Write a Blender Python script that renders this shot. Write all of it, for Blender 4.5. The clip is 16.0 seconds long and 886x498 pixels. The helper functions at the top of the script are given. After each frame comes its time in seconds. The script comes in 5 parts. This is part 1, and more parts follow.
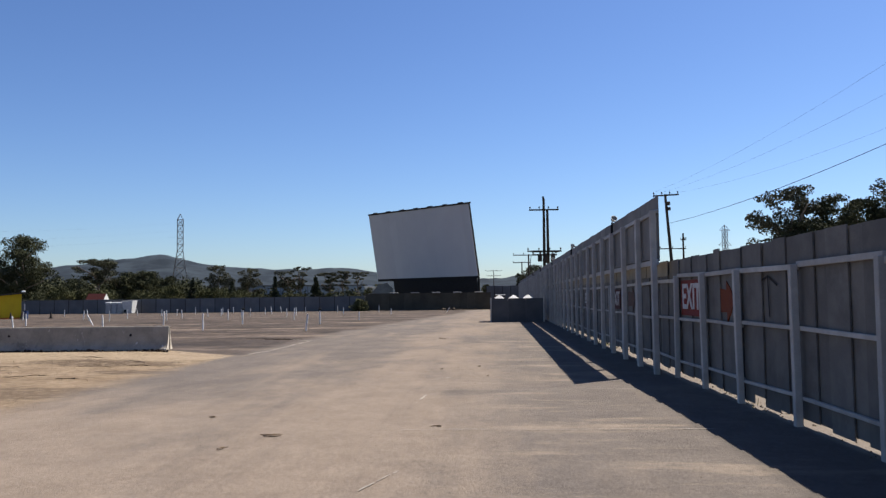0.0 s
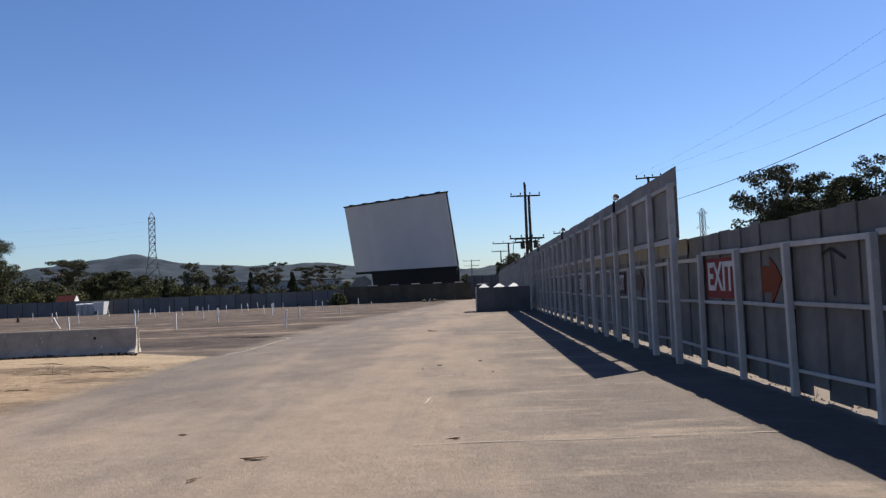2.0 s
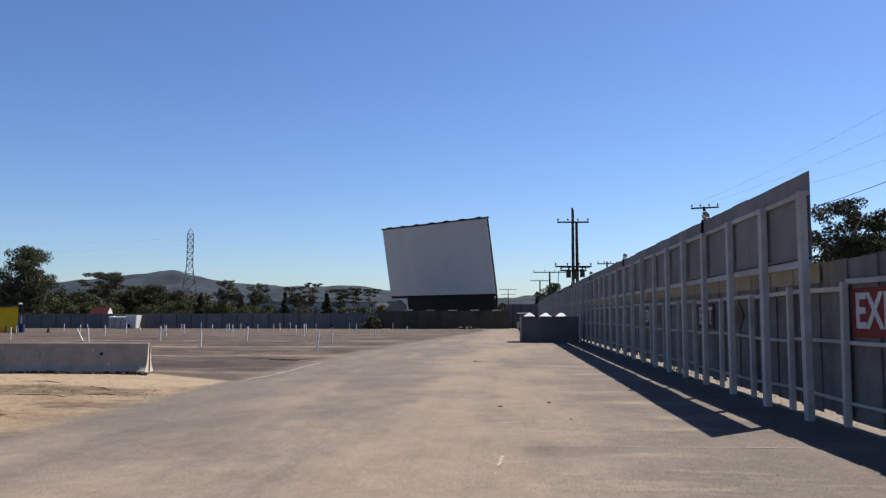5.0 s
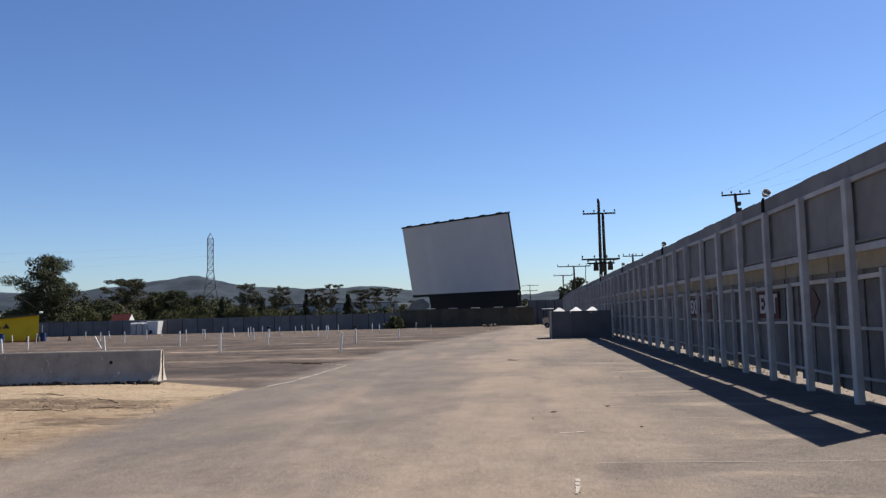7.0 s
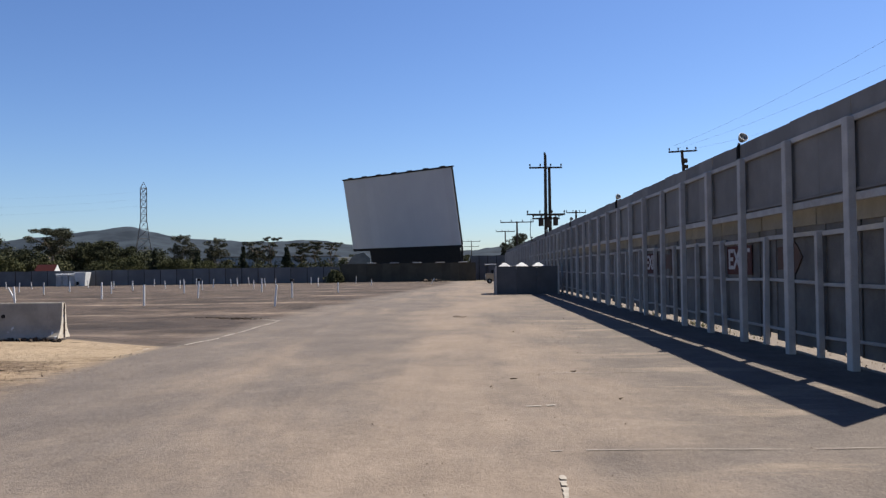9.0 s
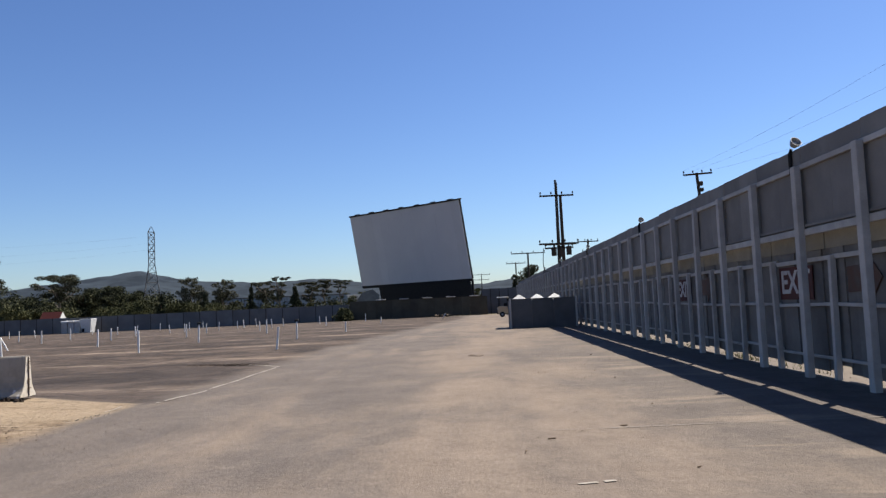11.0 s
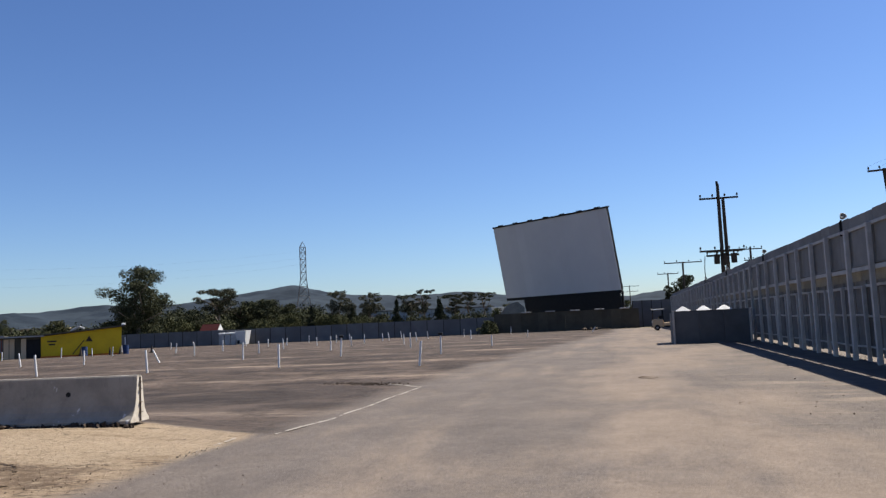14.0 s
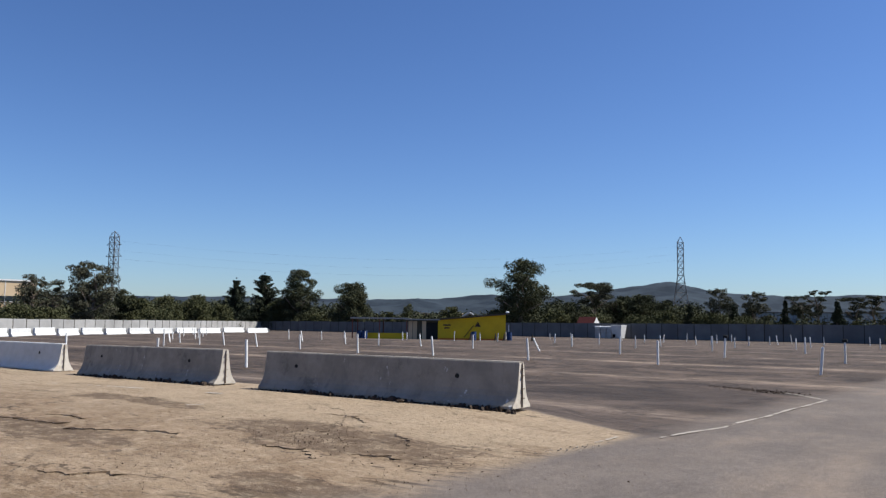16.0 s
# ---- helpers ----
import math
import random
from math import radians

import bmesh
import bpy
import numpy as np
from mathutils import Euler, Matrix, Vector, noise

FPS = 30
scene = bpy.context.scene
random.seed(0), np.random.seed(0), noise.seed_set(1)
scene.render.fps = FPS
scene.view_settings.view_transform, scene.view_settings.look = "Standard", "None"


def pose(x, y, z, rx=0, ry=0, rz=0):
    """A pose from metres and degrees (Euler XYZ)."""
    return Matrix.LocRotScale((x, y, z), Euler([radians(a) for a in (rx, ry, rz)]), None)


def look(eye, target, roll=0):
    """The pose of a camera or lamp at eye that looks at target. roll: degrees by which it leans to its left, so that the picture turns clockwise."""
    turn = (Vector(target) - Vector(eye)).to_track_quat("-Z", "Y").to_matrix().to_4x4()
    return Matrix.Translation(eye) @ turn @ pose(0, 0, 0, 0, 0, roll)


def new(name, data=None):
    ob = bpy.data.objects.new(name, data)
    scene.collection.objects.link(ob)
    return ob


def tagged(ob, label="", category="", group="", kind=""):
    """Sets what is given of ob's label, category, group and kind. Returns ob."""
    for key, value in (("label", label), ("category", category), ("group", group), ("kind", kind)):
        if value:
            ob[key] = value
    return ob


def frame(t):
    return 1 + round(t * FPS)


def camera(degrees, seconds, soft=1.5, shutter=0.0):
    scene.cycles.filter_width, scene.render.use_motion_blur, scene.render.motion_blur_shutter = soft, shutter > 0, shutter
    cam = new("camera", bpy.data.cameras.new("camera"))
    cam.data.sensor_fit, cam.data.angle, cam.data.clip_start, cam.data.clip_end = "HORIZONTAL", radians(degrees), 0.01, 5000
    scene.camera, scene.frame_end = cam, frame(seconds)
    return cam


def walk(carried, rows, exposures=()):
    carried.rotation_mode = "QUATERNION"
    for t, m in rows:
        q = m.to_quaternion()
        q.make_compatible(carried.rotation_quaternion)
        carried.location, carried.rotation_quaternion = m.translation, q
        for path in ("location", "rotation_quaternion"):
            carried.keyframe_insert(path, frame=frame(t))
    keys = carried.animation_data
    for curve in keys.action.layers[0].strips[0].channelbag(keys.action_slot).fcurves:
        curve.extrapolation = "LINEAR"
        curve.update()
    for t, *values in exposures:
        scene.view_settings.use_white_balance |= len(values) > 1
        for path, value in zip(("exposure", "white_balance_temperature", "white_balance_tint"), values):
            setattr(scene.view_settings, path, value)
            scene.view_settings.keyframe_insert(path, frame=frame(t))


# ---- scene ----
cam = camera(58.0, 16.0, 1.35)
PATH = [
    (0, (0.422, -1.439, 1.814), (0.29, 0.553, 1.932), -0.6),
    (0.5, (0.254, -0.945, 1.801), (0.099, 1.043, 1.958), 0.7),
    (1, (0.104, -0.512, 1.791), (0.016, 1.481, 1.94), -1.1),
    (1.5, (0.026, -0.052, 1.768), (-0.075, 1.943, 1.858), -0.1),
    (2, (-0.135, 0.435, 1.766), (-0.207, 2.431, 1.861), -2.3),
    (2.5, (-0.217, 0.928, 1.766), (-0.402, 2.912, 1.938), -2.5),
    (3, (-0.292, 1.62, 1.719), (-0.46, 3.603, 1.918), -2.3),
    (3.5, (-0.403, 2.11, 1.7), (-0.61, 4.093, 1.855), -3.2),
    (4, (-0.547, 2.606, 1.7), (-0.732, 4.59, 1.869), 0.2),
    (6.5, (-1.214, 4.885, 1.638), (-1.342, 6.874, 1.796), -0.6),
    (7, (-1.325, 5.3, 1.636), (-1.531, 7.283, 1.798), -1.4),
    (7.5, (-1.424, 5.749, 1.609), (-1.671, 7.728, 1.758), -0.5),
    (8, (-1.445, 6.265, 1.604), (-1.573, 8.257, 1.718), -1.6),
    (8.5, (-1.537, 6.734, 1.604), (-1.677, 8.726, 1.715), 0.4),
    (9, (-1.581, 7.284, 1.566), (-1.643, 9.282, 1.614), -0.7),
    (11.5, (-1.771, 9.88, 1.582), (-1.858, 11.873, 1.727), -2.7),
    (12, (-1.856, 10.355, 1.568), (-1.968, 12.348, 1.692), -0.6),
    (12.5, (-1.989, 10.806, 1.561), (-2.072, 12.804, 1.616), -0.9),
    (13, (-2.041, 11.323, 1.575), (-2.157, 13.318, 1.651), 0.4),
    (13.5, (-2.197, 11.815, 1.574), (-2.392, 13.8, 1.719), -1.8),
    (14, (-2.32, 12.255, 1.594), (-2.753, 14.199, 1.776), -2.5),
    (14.5, (-2.535, 12.64, 1.592), (-3.191, 14.514, 1.829), -0.4),
    (15, (-2.817, 13.019, 1.567), (-3.742, 14.781, 1.766), -1.9),
    (15.5, (-2.803, 13.015, 1.56), (-3.935, 14.655, 1.73), -0.7),
    (16, (-2.84, 13.018, 1.558), (-4.097, 14.563, 1.743), 0.7),
]
walk(cam, [(t, look(eye, target, roll)) for t, eye, target, roll in PATH], [(0, 0.85, 6500, 10), (8, 0.85, 6500, 10), (13, 0.87, 6500, 10), (16, 0.74, 6100, 9)])

# ---- light ----
SUN_DIR = Vector((0.53, 0.491, 1.0)).normalized()
world = bpy.data.worlds.new("world")
scene.world = world
world.use_nodes = True
wn = world.node_tree
wn.nodes.clear()
sky = wn.nodes.new("ShaderNodeTexSky")
sky.sky_type = "NISHITA"
sky.sun_disc = False
sky.sun_elevation = math.asin(SUN_DIR.z)
sky.sun_rotation = math.atan2(SUN_DIR.x, SUN_DIR.y)
sky.air_density, sky.dust_density, sky.ozone_density = 1.0, 0.35, 2.2
bg = wn.nodes.new("ShaderNodeBackground")
bg.inputs["Strength"].default_value = 0.054
wout = wn.nodes.new("ShaderNodeOutputWorld")
tone = wn.nodes.new("ShaderNodeMix")
tone.data_type, tone.blend_type = "RGBA", "MULTIPLY"
tone.inputs[0].default_value = 1.0
tone.inputs[7].default_value = (0.655, 0.755, 0.965, 1)
depth = wn.nodes.new("ShaderNodeGamma")
depth.inputs["Gamma"].default_value = 1.16
wn.links.new(sky.outputs[0], depth.inputs["Color"])
wn.links.new(depth.outputs[0], tone.inputs[6])
wn.links.new(tone.outputs[2], bg.inputs[0])
wn.links.new(bg.outputs[0], wout.inputs[0])
sun = new("sun", bpy.data.lights.new("sun", "SUN"))
sun.data.energy, sun.data.angle, sun.data.color = 5.0, radians(0.53), (1.0, 0.93, 0.82)
sun.matrix_world = look(SUN_DIR * 200, (0, 0, 0))


# ---- materials ----
class Mat:
    """A small builder of node materials."""

    def __init__(self, name, rough=0.8, metal=0.0, spec=0.3):
        self.m = bpy.data.materials.new(name)
        self.m.use_nodes = True
        self.t = self.m.node_tree
        self.b = self.t.nodes["Principled BSDF"]
        self.b.inputs["Roughness"].default_value = rough
        self.b.inputs["Metallic"].default_value = metal
        self.b.inputs["Specular IOR Level"].default_value = spec
        self.geo = None

    def node(self, kind):
        return self.t.nodes.new(kind)

    def put(self, socket, value):
        if hasattr(value, "is_output"):
            self.t.links.new(value, socket)
        elif isinstance(value, tuple) and len(value) == 3 and socket.type == "RGBA":
            socket.default_value = (*value, 1)
        else:
            socket.default_value = value

    def pos(self):
        if self.geo is None:
            self.geo = self.node("ShaderNodeNewGeometry")
        return self.geo.outputs["Position"]

    def local(self):
        return self.node("ShaderNodeTexCoord").outputs["Object"]

    def xyz(self, v):
        n = self.node("ShaderNodeSeparateXYZ")
        self.put(n.inputs[0], v)
        return n.outputs

    def stretch(self, v, s):
        n = self.node("ShaderNodeMapping")
        self.put(n.inputs["Vector"], v)
        n.inputs["Scale"].default_value = s
        return n.outputs[0]

    def noise(self, scale, detail=5, v=None, rough=0.6, distort=0.0):
        n = self.node("ShaderNodeTexNoise")
        self.put(n.inputs["Vector"], v or self.pos())
        n.inputs["Scale"].default_value = scale
        n.inputs["Detail"].default_value = detail
        n.inputs["Roughness"].default_value = rough
        n.inputs["Distortion"].default_value = distort
        return n.outputs["Fac"]

    def math(self, op, a, b=0.0):
        n = self.node("ShaderNodeMath")
        n.operation = op
        self.put(n.inputs[0], a)
        self.put(n.inputs[1], b)
        return n.outputs[0]

    def ramp(self, v, lo, hi, a=0.0, b=1.0):
        n = self.node("ShaderNodeMapRange")
        n.interpolation_type = "SMOOTHSTEP"
        for i, x in enumerate((v, lo, hi, a, b)):
            self.put(n.inputs[i], x)
        return n.outputs[0]

    def mix(self, fac, a, b, blend="MIX"):
        n = self.node("ShaderNodeMix")
        n.data_type, n.blend_type = "RGBA", blend
        self.put(n.inputs[0], fac)
        self.put(n.inputs[6], a)
        self.put(n.inputs[7], b)
        return n.outputs[2]

    def random(self):
        return self.node("ShaderNodeObjectInfo").outputs["Random"]

    def island(self):
        return self.node("ShaderNodeNewGeometry").outputs["Random Per Island"]

    def color(self, c):
        self.put(self.b.inputs["Base Color"], c)
        return self

    def bump(self, h, strength=0.3, distance=0.02):
        n = self.node("ShaderNodeBump")
        n.inputs["Strength"].default_value = strength
        n.inputs["Distance"].default_value = distance
        self.put(n.inputs["Height"], h)
        self.t.links.new(n.outputs[0], self.b.inputs["Normal"])
        return self


def worn(name, a, b, dirt, rough=0.85, scale=3.0, grain=60.0, amount=0.5, vary=0.25, metal=0.0, bump=0.25):
    """Painted or bare surface: two tones, dirt patches, grain, and a shade of its own for each object."""
    k = Mat(name, rough, metal)
    c = k.mix(k.ramp(k.noise(scale, 6), 0.35, 0.7), a, b)
    c = k.mix(k.ramp(k.noise(scale * 0.35, 8, rough=0.75), 0.5, 0.72, 0.0, amount), c, dirt)
    c = k.mix(k.ramp(k.noise(grain, 3), 0.3, 0.8, 0.0, 0.25), c, dirt)
    v = k.math("MULTIPLY_ADD", k.random(), vary)
    v.node.inputs[2].default_value = 1 - vary / 2
    n = k.node("ShaderNodeVectorMath")
    n.operation = "SCALE"
    k.put(n.inputs[0], c)
    k.put(n.inputs["Scale"], v)
    return k.color(n.outputs[0]).bump(k.noise(grain, 4), bump, 0.01).m


def ground_material():
    k = Mat("dusty_asphalt", 0.92, 0, 0.2)
    p = k.pos()
    x, y, _ = k.xyz(p)

    def vein(scale, width, v=None, distort=1.2):
        """Thin wandering lines, such as cracks and rims of dried crust."""
        n = k.math("ABSOLUTE", k.math("SUBTRACT", k.noise(scale, 7, v, 0.62, distort), 0.5))
        return k.ramp(n, 0.0, width, 1, 0)

    wob = k.math("MULTIPLY", k.math("SUBTRACT", k.noise(0.22, 6, rough=0.65), 0.5), 7.0)
    wob2 = k.math("MULTIPLY", k.math("SUBTRACT", k.noise(0.9, 6, rough=0.7), 0.5), 2.0)
    # old asphalt with aggregate
    asphalt = k.mix(k.ramp(k.noise(0.6, 7, rough=0.7), 0.3, 0.7), (0.112, 0.099, 0.090), (0.172, 0.151, 0.133))
    asphalt = k.mix(k.ramp(k.noise(3.5, 8, rough=0.78), 0.48, 0.68, 0, 0.3), asphalt, (0.215, 0.187, 0.164))
    asphalt = k.mix(k.ramp(k.noise(38, 3, rough=0.7), 0.45, 0.7, 0, 0.55), asphalt, (0.245, 0.221, 0.203))
    asphalt = k.mix(k.ramp(k.noise(60, 2), 0.56, 0.70, 0, 0.6), asphalt, (0.050, 0.045, 0.045))
    asphalt = k.mix(k.ramp(k.noise(2.1, 9, rough=0.8), 0.53, 0.64, 0, 0.25), asphalt, (0.086, 0.077, 0.072))
    asphalt = k.mix(k.ramp(k.noise(95, 2), 0.68, 0.74, 0, 0.8), asphalt, (0.40, 0.36, 0.32))
    # blown sand, in streaks along the lane and in loose patches
    streak = k.noise(0.9, 7, k.stretch(p, (1.0, 0.06, 1.0)), 0.6, 0.3)
    patch = k.noise(0.34, 8, k.stretch(p, (1.0, 0.5, 1.0)), 0.62, 0.5)
    lane = k.ramp(k.math("ABSOLUTE", k.math("ADD", k.math("ADD", x, 1.3), k.math("MULTIPLY", wob2, 0.7))), 0.3, 3.0, 0.13, 0.0)
    near = k.math("MULTIPLY", k.ramp(k.math("ADD", y, wob2), 9, 17, 0.16, 0.0), k.ramp(k.math("ADD", x, wob2), -2.5, 0.0, 1, 0))
    sand_f = k.ramp(k.math("ADD", k.math("ADD", k.math("MULTIPLY", streak, 0.28), k.math("MULTIPLY", patch, 0.72)), k.math("ADD", lane, near)), 0.46, 0.70, 0.10, 0.85)
    sand = k.mix(k.ramp(k.noise(1.4, 8, rough=0.75), 0.3, 0.7), (0.264, 0.214, 0.166), (0.320, 0.264, 0.208))
    sand = k.mix(k.ramp(k.noise(22, 5, rough=0.7), 0.5, 0.72, 0, 0.45), sand, (0.185, 0.142, 0.107))
    c = k.mix(sand_f, asphalt, sand)
    # cross drifts of pale dust in the parking lane
    drift = k.noise(0.8, 8, k.stretch(p, (0.28, 1.0, 1.0)), 0.7)
    c = k.mix(k.math("MULTIPLY", k.ramp(drift, 0.52, 0.64, 0, 0.75), k.ramp(x, -1.0, 1.0)), c, (0.310, 0.258, 0.203))
    # dark tyre-worn bands along the lane
    band = k.noise(0.8, 7, k.stretch(p, (1.0, 0.05, 1.0)), 0.62, 0.3)
    c = k.mix(k.ramp(band, 0.54, 0.70, 0, 0.24), c, (0.115, 0.101, 0.093))
    # the fence's shade put into the ground colour: darker asphalt on its lane side
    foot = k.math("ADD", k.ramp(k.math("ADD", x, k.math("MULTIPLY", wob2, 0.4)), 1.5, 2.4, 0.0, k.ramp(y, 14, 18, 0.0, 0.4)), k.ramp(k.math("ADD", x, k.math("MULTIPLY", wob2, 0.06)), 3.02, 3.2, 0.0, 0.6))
    fence_shade = k.mix(k.ramp(k.noise(1.8, 9, rough=0.8), 0.4, 0.6), (0.066, 0.060, 0.055), (0.112, 0.100, 0.089))
    fence_shade = k.mix(k.ramp(k.noise(50, 3), 0.5, 0.7, 0, 0.5), fence_shade, (0.16, 0.145, 0.13))
    c = k.mix(k.math("MULTIPLY", foot, 0.8), c, fence_shade)
    # pale loose soil right under the boards
    foot2 = k.ramp(k.math("ADD", k.math("ADD", x, k.ramp(y, 6, 19, -0.33, 0.0)), k.math("MULTIPLY", wob2, 0.05)), 4.16, 4.27)
    c = k.mix(foot2, c, k.mix(k.noise(3.0, 7, rough=0.75), (0.17, 0.145, 0.117), (0.28, 0.242, 0.197)))
    # the dark parking field
    reach = k.math("MINIMUM", k.math("MULTIPLY", k.math("SUBTRACT", -7.64, x), 0.33), 0.9)
    rim = k.math("ADD", k.math("SUBTRACT", k.math("SUBTRACT", y, 23.8), reach), k.math("MULTIPLY", wob2, 0.12))
    edge = k.math("ADD", k.math("ADD", x, 7.6), k.math("MULTIPLY", wob2, 0.15))
    slope = k.math("MULTIPLY", k.ramp(y, 34, 95), 4.0)
    soft = k.math("MULTIPLY", k.ramp(y, 33, 40), k.math("MULTIPLY", wob, 0.55))
    field = k.math("MULTIPLY", k.ramp(k.math("SUBTRACT", edge, k.math("ADD", slope, soft)), -0.9, 0.4, 1, 0), k.ramp(rim, -0.10, 0.16))
    flat = k.stretch(p, (0.3, 1, 1))
    lot = k.mix(k.ramp(k.noise(0.5, 9, flat, 0.82), 0.40, 0.60), (0.044, 0.038, 0.034), (0.104, 0.088, 0.072))
    lot = k.mix(k.ramp(k.noise(0.16, 9, flat, 0.78), 0.46, 0.56, 0, 0.7), lot, (0.142, 0.117, 0.091))
    rows = k.math("SINE", k.math("MULTIPLY", k.math("ADD", k.math("SUBTRACT", y, 33.8), k.math("MULTIPLY", wob, 0.16)), 2 * math.pi / 9.7))
    lot = k.mix(k.math("MULTIPLY", k.ramp(rows, 0.45, 0.95, 0, 0.85), k.ramp(k.noise(0.8, 8, flat, 0.75), 0.36, 0.52)), lot, (0.193, 0.160, 0.124))
    lot = k.mix(k.math("MULTIPLY", k.ramp(rows, 0.90, 0.99, 0, 0.95), k.ramp(k.noise(1.1, 8, flat, 0.75), 0.32, 0.48)), lot, (0.350, 0.302, 0.240))
    lot = k.mix(k.ramp(k.noise(1.6, 9, flat, 0.78), 0.53, 0.62, 0, 0.6), lot, (0.147, 0.122, 0.097))
    lot = k.mix(k.ramp(k.noise(2.3, 9, flat, 0.78), 0.56, 0.66, 0, 0.7), lot, (0.030, 0.023, 0.019))
    long = k.stretch(p, (0.14, 1, 1))
    lot = k.mix(k.ramp(k.noise(1.3, 9, long, 0.8), 0.54, 0.60, 0, 0.65), lot, (0.036, 0.031, 0.029))
    lot = k.mix(k.ramp(k.noise(1.7, 9, long, 0.8, 0.3), 0.57, 0.63, 0, 0.6), lot, (0.205, 0.175, 0.140))
    lot = k.mix(k.ramp(k.noise(0.20, 8, rough=0.68, distort=0.5), 0.47, 0.56, 0, 0.55), lot, (0.046, 0.038, 0.033))
    lot = k.mix(k.ramp(k.noise(0.42, 8, rough=0.7, distort=0.8), 0.52, 0.60, 0, 0.55), lot, (0.178, 0.148, 0.117))
    lot = k.mix(k.ramp(k.noise(0.9, 8, rough=0.75), 0.53, 0.60, 0, 0.6), lot, (0.038, 0.031, 0.027))
    lot = k.mix(k.ramp(k.noise(7.0, 6, rough=0.8), 0.50, 0.64, 0, 0.5), lot, (0.168, 0.142, 0.116))
    lot = k.mix(vein(0.35, 0.010, flat), lot, (0.029, 0.022, 0.017))
    # the smooth darker patch behind the barriers
    dark = k.math("MULTIPLY", k.ramp(k.math("ADD", y, k.math("MULTIPLY", wob2, 0.8)), 31.0, 34.0, 1, 0), k.ramp(x, -26, -20))
    lot = k.mix(k.math("MULTIPLY", dark, 0.4), lot, k.mix(k.noise(0.7, 7, flat), (0.036, 0.034, 0.034), (0.092, 0.082, 0.076)))
    lot = k.mix(k.ramp(k.noise(40, 3), 0.45, 0.72, 0, 0.4), lot, (0.130, 0.104, 0.080))
    blotch = k.math("MULTIPLY", k.ramp(k.noise(0.30, 9, rough=0.74, distort=0.6), 0.41, 0.59, 0.62, 1.3), k.ramp(k.noise(1.5, 8, flat, 0.8), 0.38, 0.62, 0.75, 1.2))
    lot = k.mix(1.0, lot, k.mix(blotch, (0, 0, 0), (1.06, 0.99, 0.97)), "MULTIPLY")
    c = k.mix(field, c, lot)
    # bare earth on the near side of the barriers
    ed = k.math("ADD", k.math("ADD", x, k.math("MULTIPLY", k.ramp(y, 4, 24, 1.4, 0.0), -0.3)), k.math("ADD", 7.95, k.math("MULTIPLY", wob2, k.ramp(y, 18.5, 21.5, 0.7, 0.25))))
    dirt_f = k.math("MULTIPLY", k.ramp(ed, k.ramp(y, 18, 22, -0.8, -0.22), k.ramp(y, 18, 22, 0.7, 0.16), 1, 0), k.ramp(rim, -0.14, 0.12, 1, 0))
    wide = k.stretch(p, (0.45, 1, 1))
    dirt = k.mix(k.ramp(k.noise(0.5, 9, wide, 0.78), 0.38, 0.62), (0.228, 0.161, 0.105), (0.372, 0.283, 0.200))
    dirt = k.mix(k.ramp(k.noise(2.6, 9, rough=0.8), 0.50, 0.60, 0, 0.75), dirt, (0.423, 0.331, 0.245))
    dirt = k.mix(k.ramp(k.noise(0.25, 5), 0.54, 0.70, 0, 0.5), dirt, (0.251, 0.146, 0.079))

    def worn_patch(cx, cy, rx, ry):
        u = k.math("DIVIDE", k.math("SUBTRACT", x, cx), rx)
        v = k.math("DIVIDE", k.math("SUBTRACT", y, cy), ry)
        d = k.math("SQRT", k.math("ADD", k.math("MULTIPLY", u, u), k.math("MULTIPLY", v, v)))
        return k.math("ADD", d, k.math("MULTIPLY", k.math("SUBTRACT", k.noise(1.4, 9, wide, 0.8), 0.5), 3.2))

    holes = None
    for spot in ((-10.6, 20.35, 2.3, 0.85), (-14.6, 18.2, 2.6, 0.5), (-16.5, 21.0, 2.0, 0.35), (-9.6, 13.8, 2.6, 1.0), (-8.6, 18.0, 1.0, 0.5), (-13.0, 15.5, 2.0, 0.7)):
        q = worn_patch(*spot)
        holes = q if holes is None else k.math("MINIMUM", holes, q)
    dirt = k.mix(k.ramp(holes, 0.85, 1.05, 0.8, 0), dirt, (0.144, 0.101, 0.069))
    dirt = k.mix(k.math("MULTIPLY", k.ramp(holes, 0.55, 0.8, 1, 0), k.ramp(k.noise(2.2, 8, rough=0.78), 0.48, 0.58)), dirt, (0.307, 0.237, 0.170))
    dirt = k.mix(k.math("MULTIPLY", k.ramp(holes, 0.84, 1.0, 0, 1), k.math("MULTIPLY", k.ramp(holes, 1.0, 1.16, 1, 0), k.ramp(k.noise(2.0, 6), 0.5, 0.6))), dirt, (0.056, 0.038, 0.027))
    pale = k.math("MULTIPLY", k.ramp(k.math("ADD", y, k.math("MULTIPLY", wob2, 0.8)), 19.6, 21.8), k.ramp(k.noise(1.0, 8, wide, 0.75), 0.34, 0.46))
    dirt = k.mix(k.math("MULTIPLY", pale, k.ramp(holes, 0.80, 1.10, 0.08, 0.7)), dirt, (0.455, 0.365, 0.268))
    dirt = k.mix(k.ramp(k.noise(9, 7, rough=0.8), 0.53, 0.64, 0, 0.6), dirt, (0.163, 0.113, 0.076))
    dirt = k.mix(k.ramp(k.noise(26, 4, rough=0.7), 0.56, 0.64, 0, 0.8), dirt, (0.080, 0.054, 0.037))
    dirt = k.mix(k.ramp(k.noise(31, 4, rough=0.7), 0.60, 0.70, 0, 0.6), dirt, (0.465, 0.374, 0.284))
    dirt = k.mix(k.ramp(k.noise(4.5, 8, wide, 0.82), 0.575, 0.62, 0, 0.6), dirt, (0.120, 0.083, 0.057))
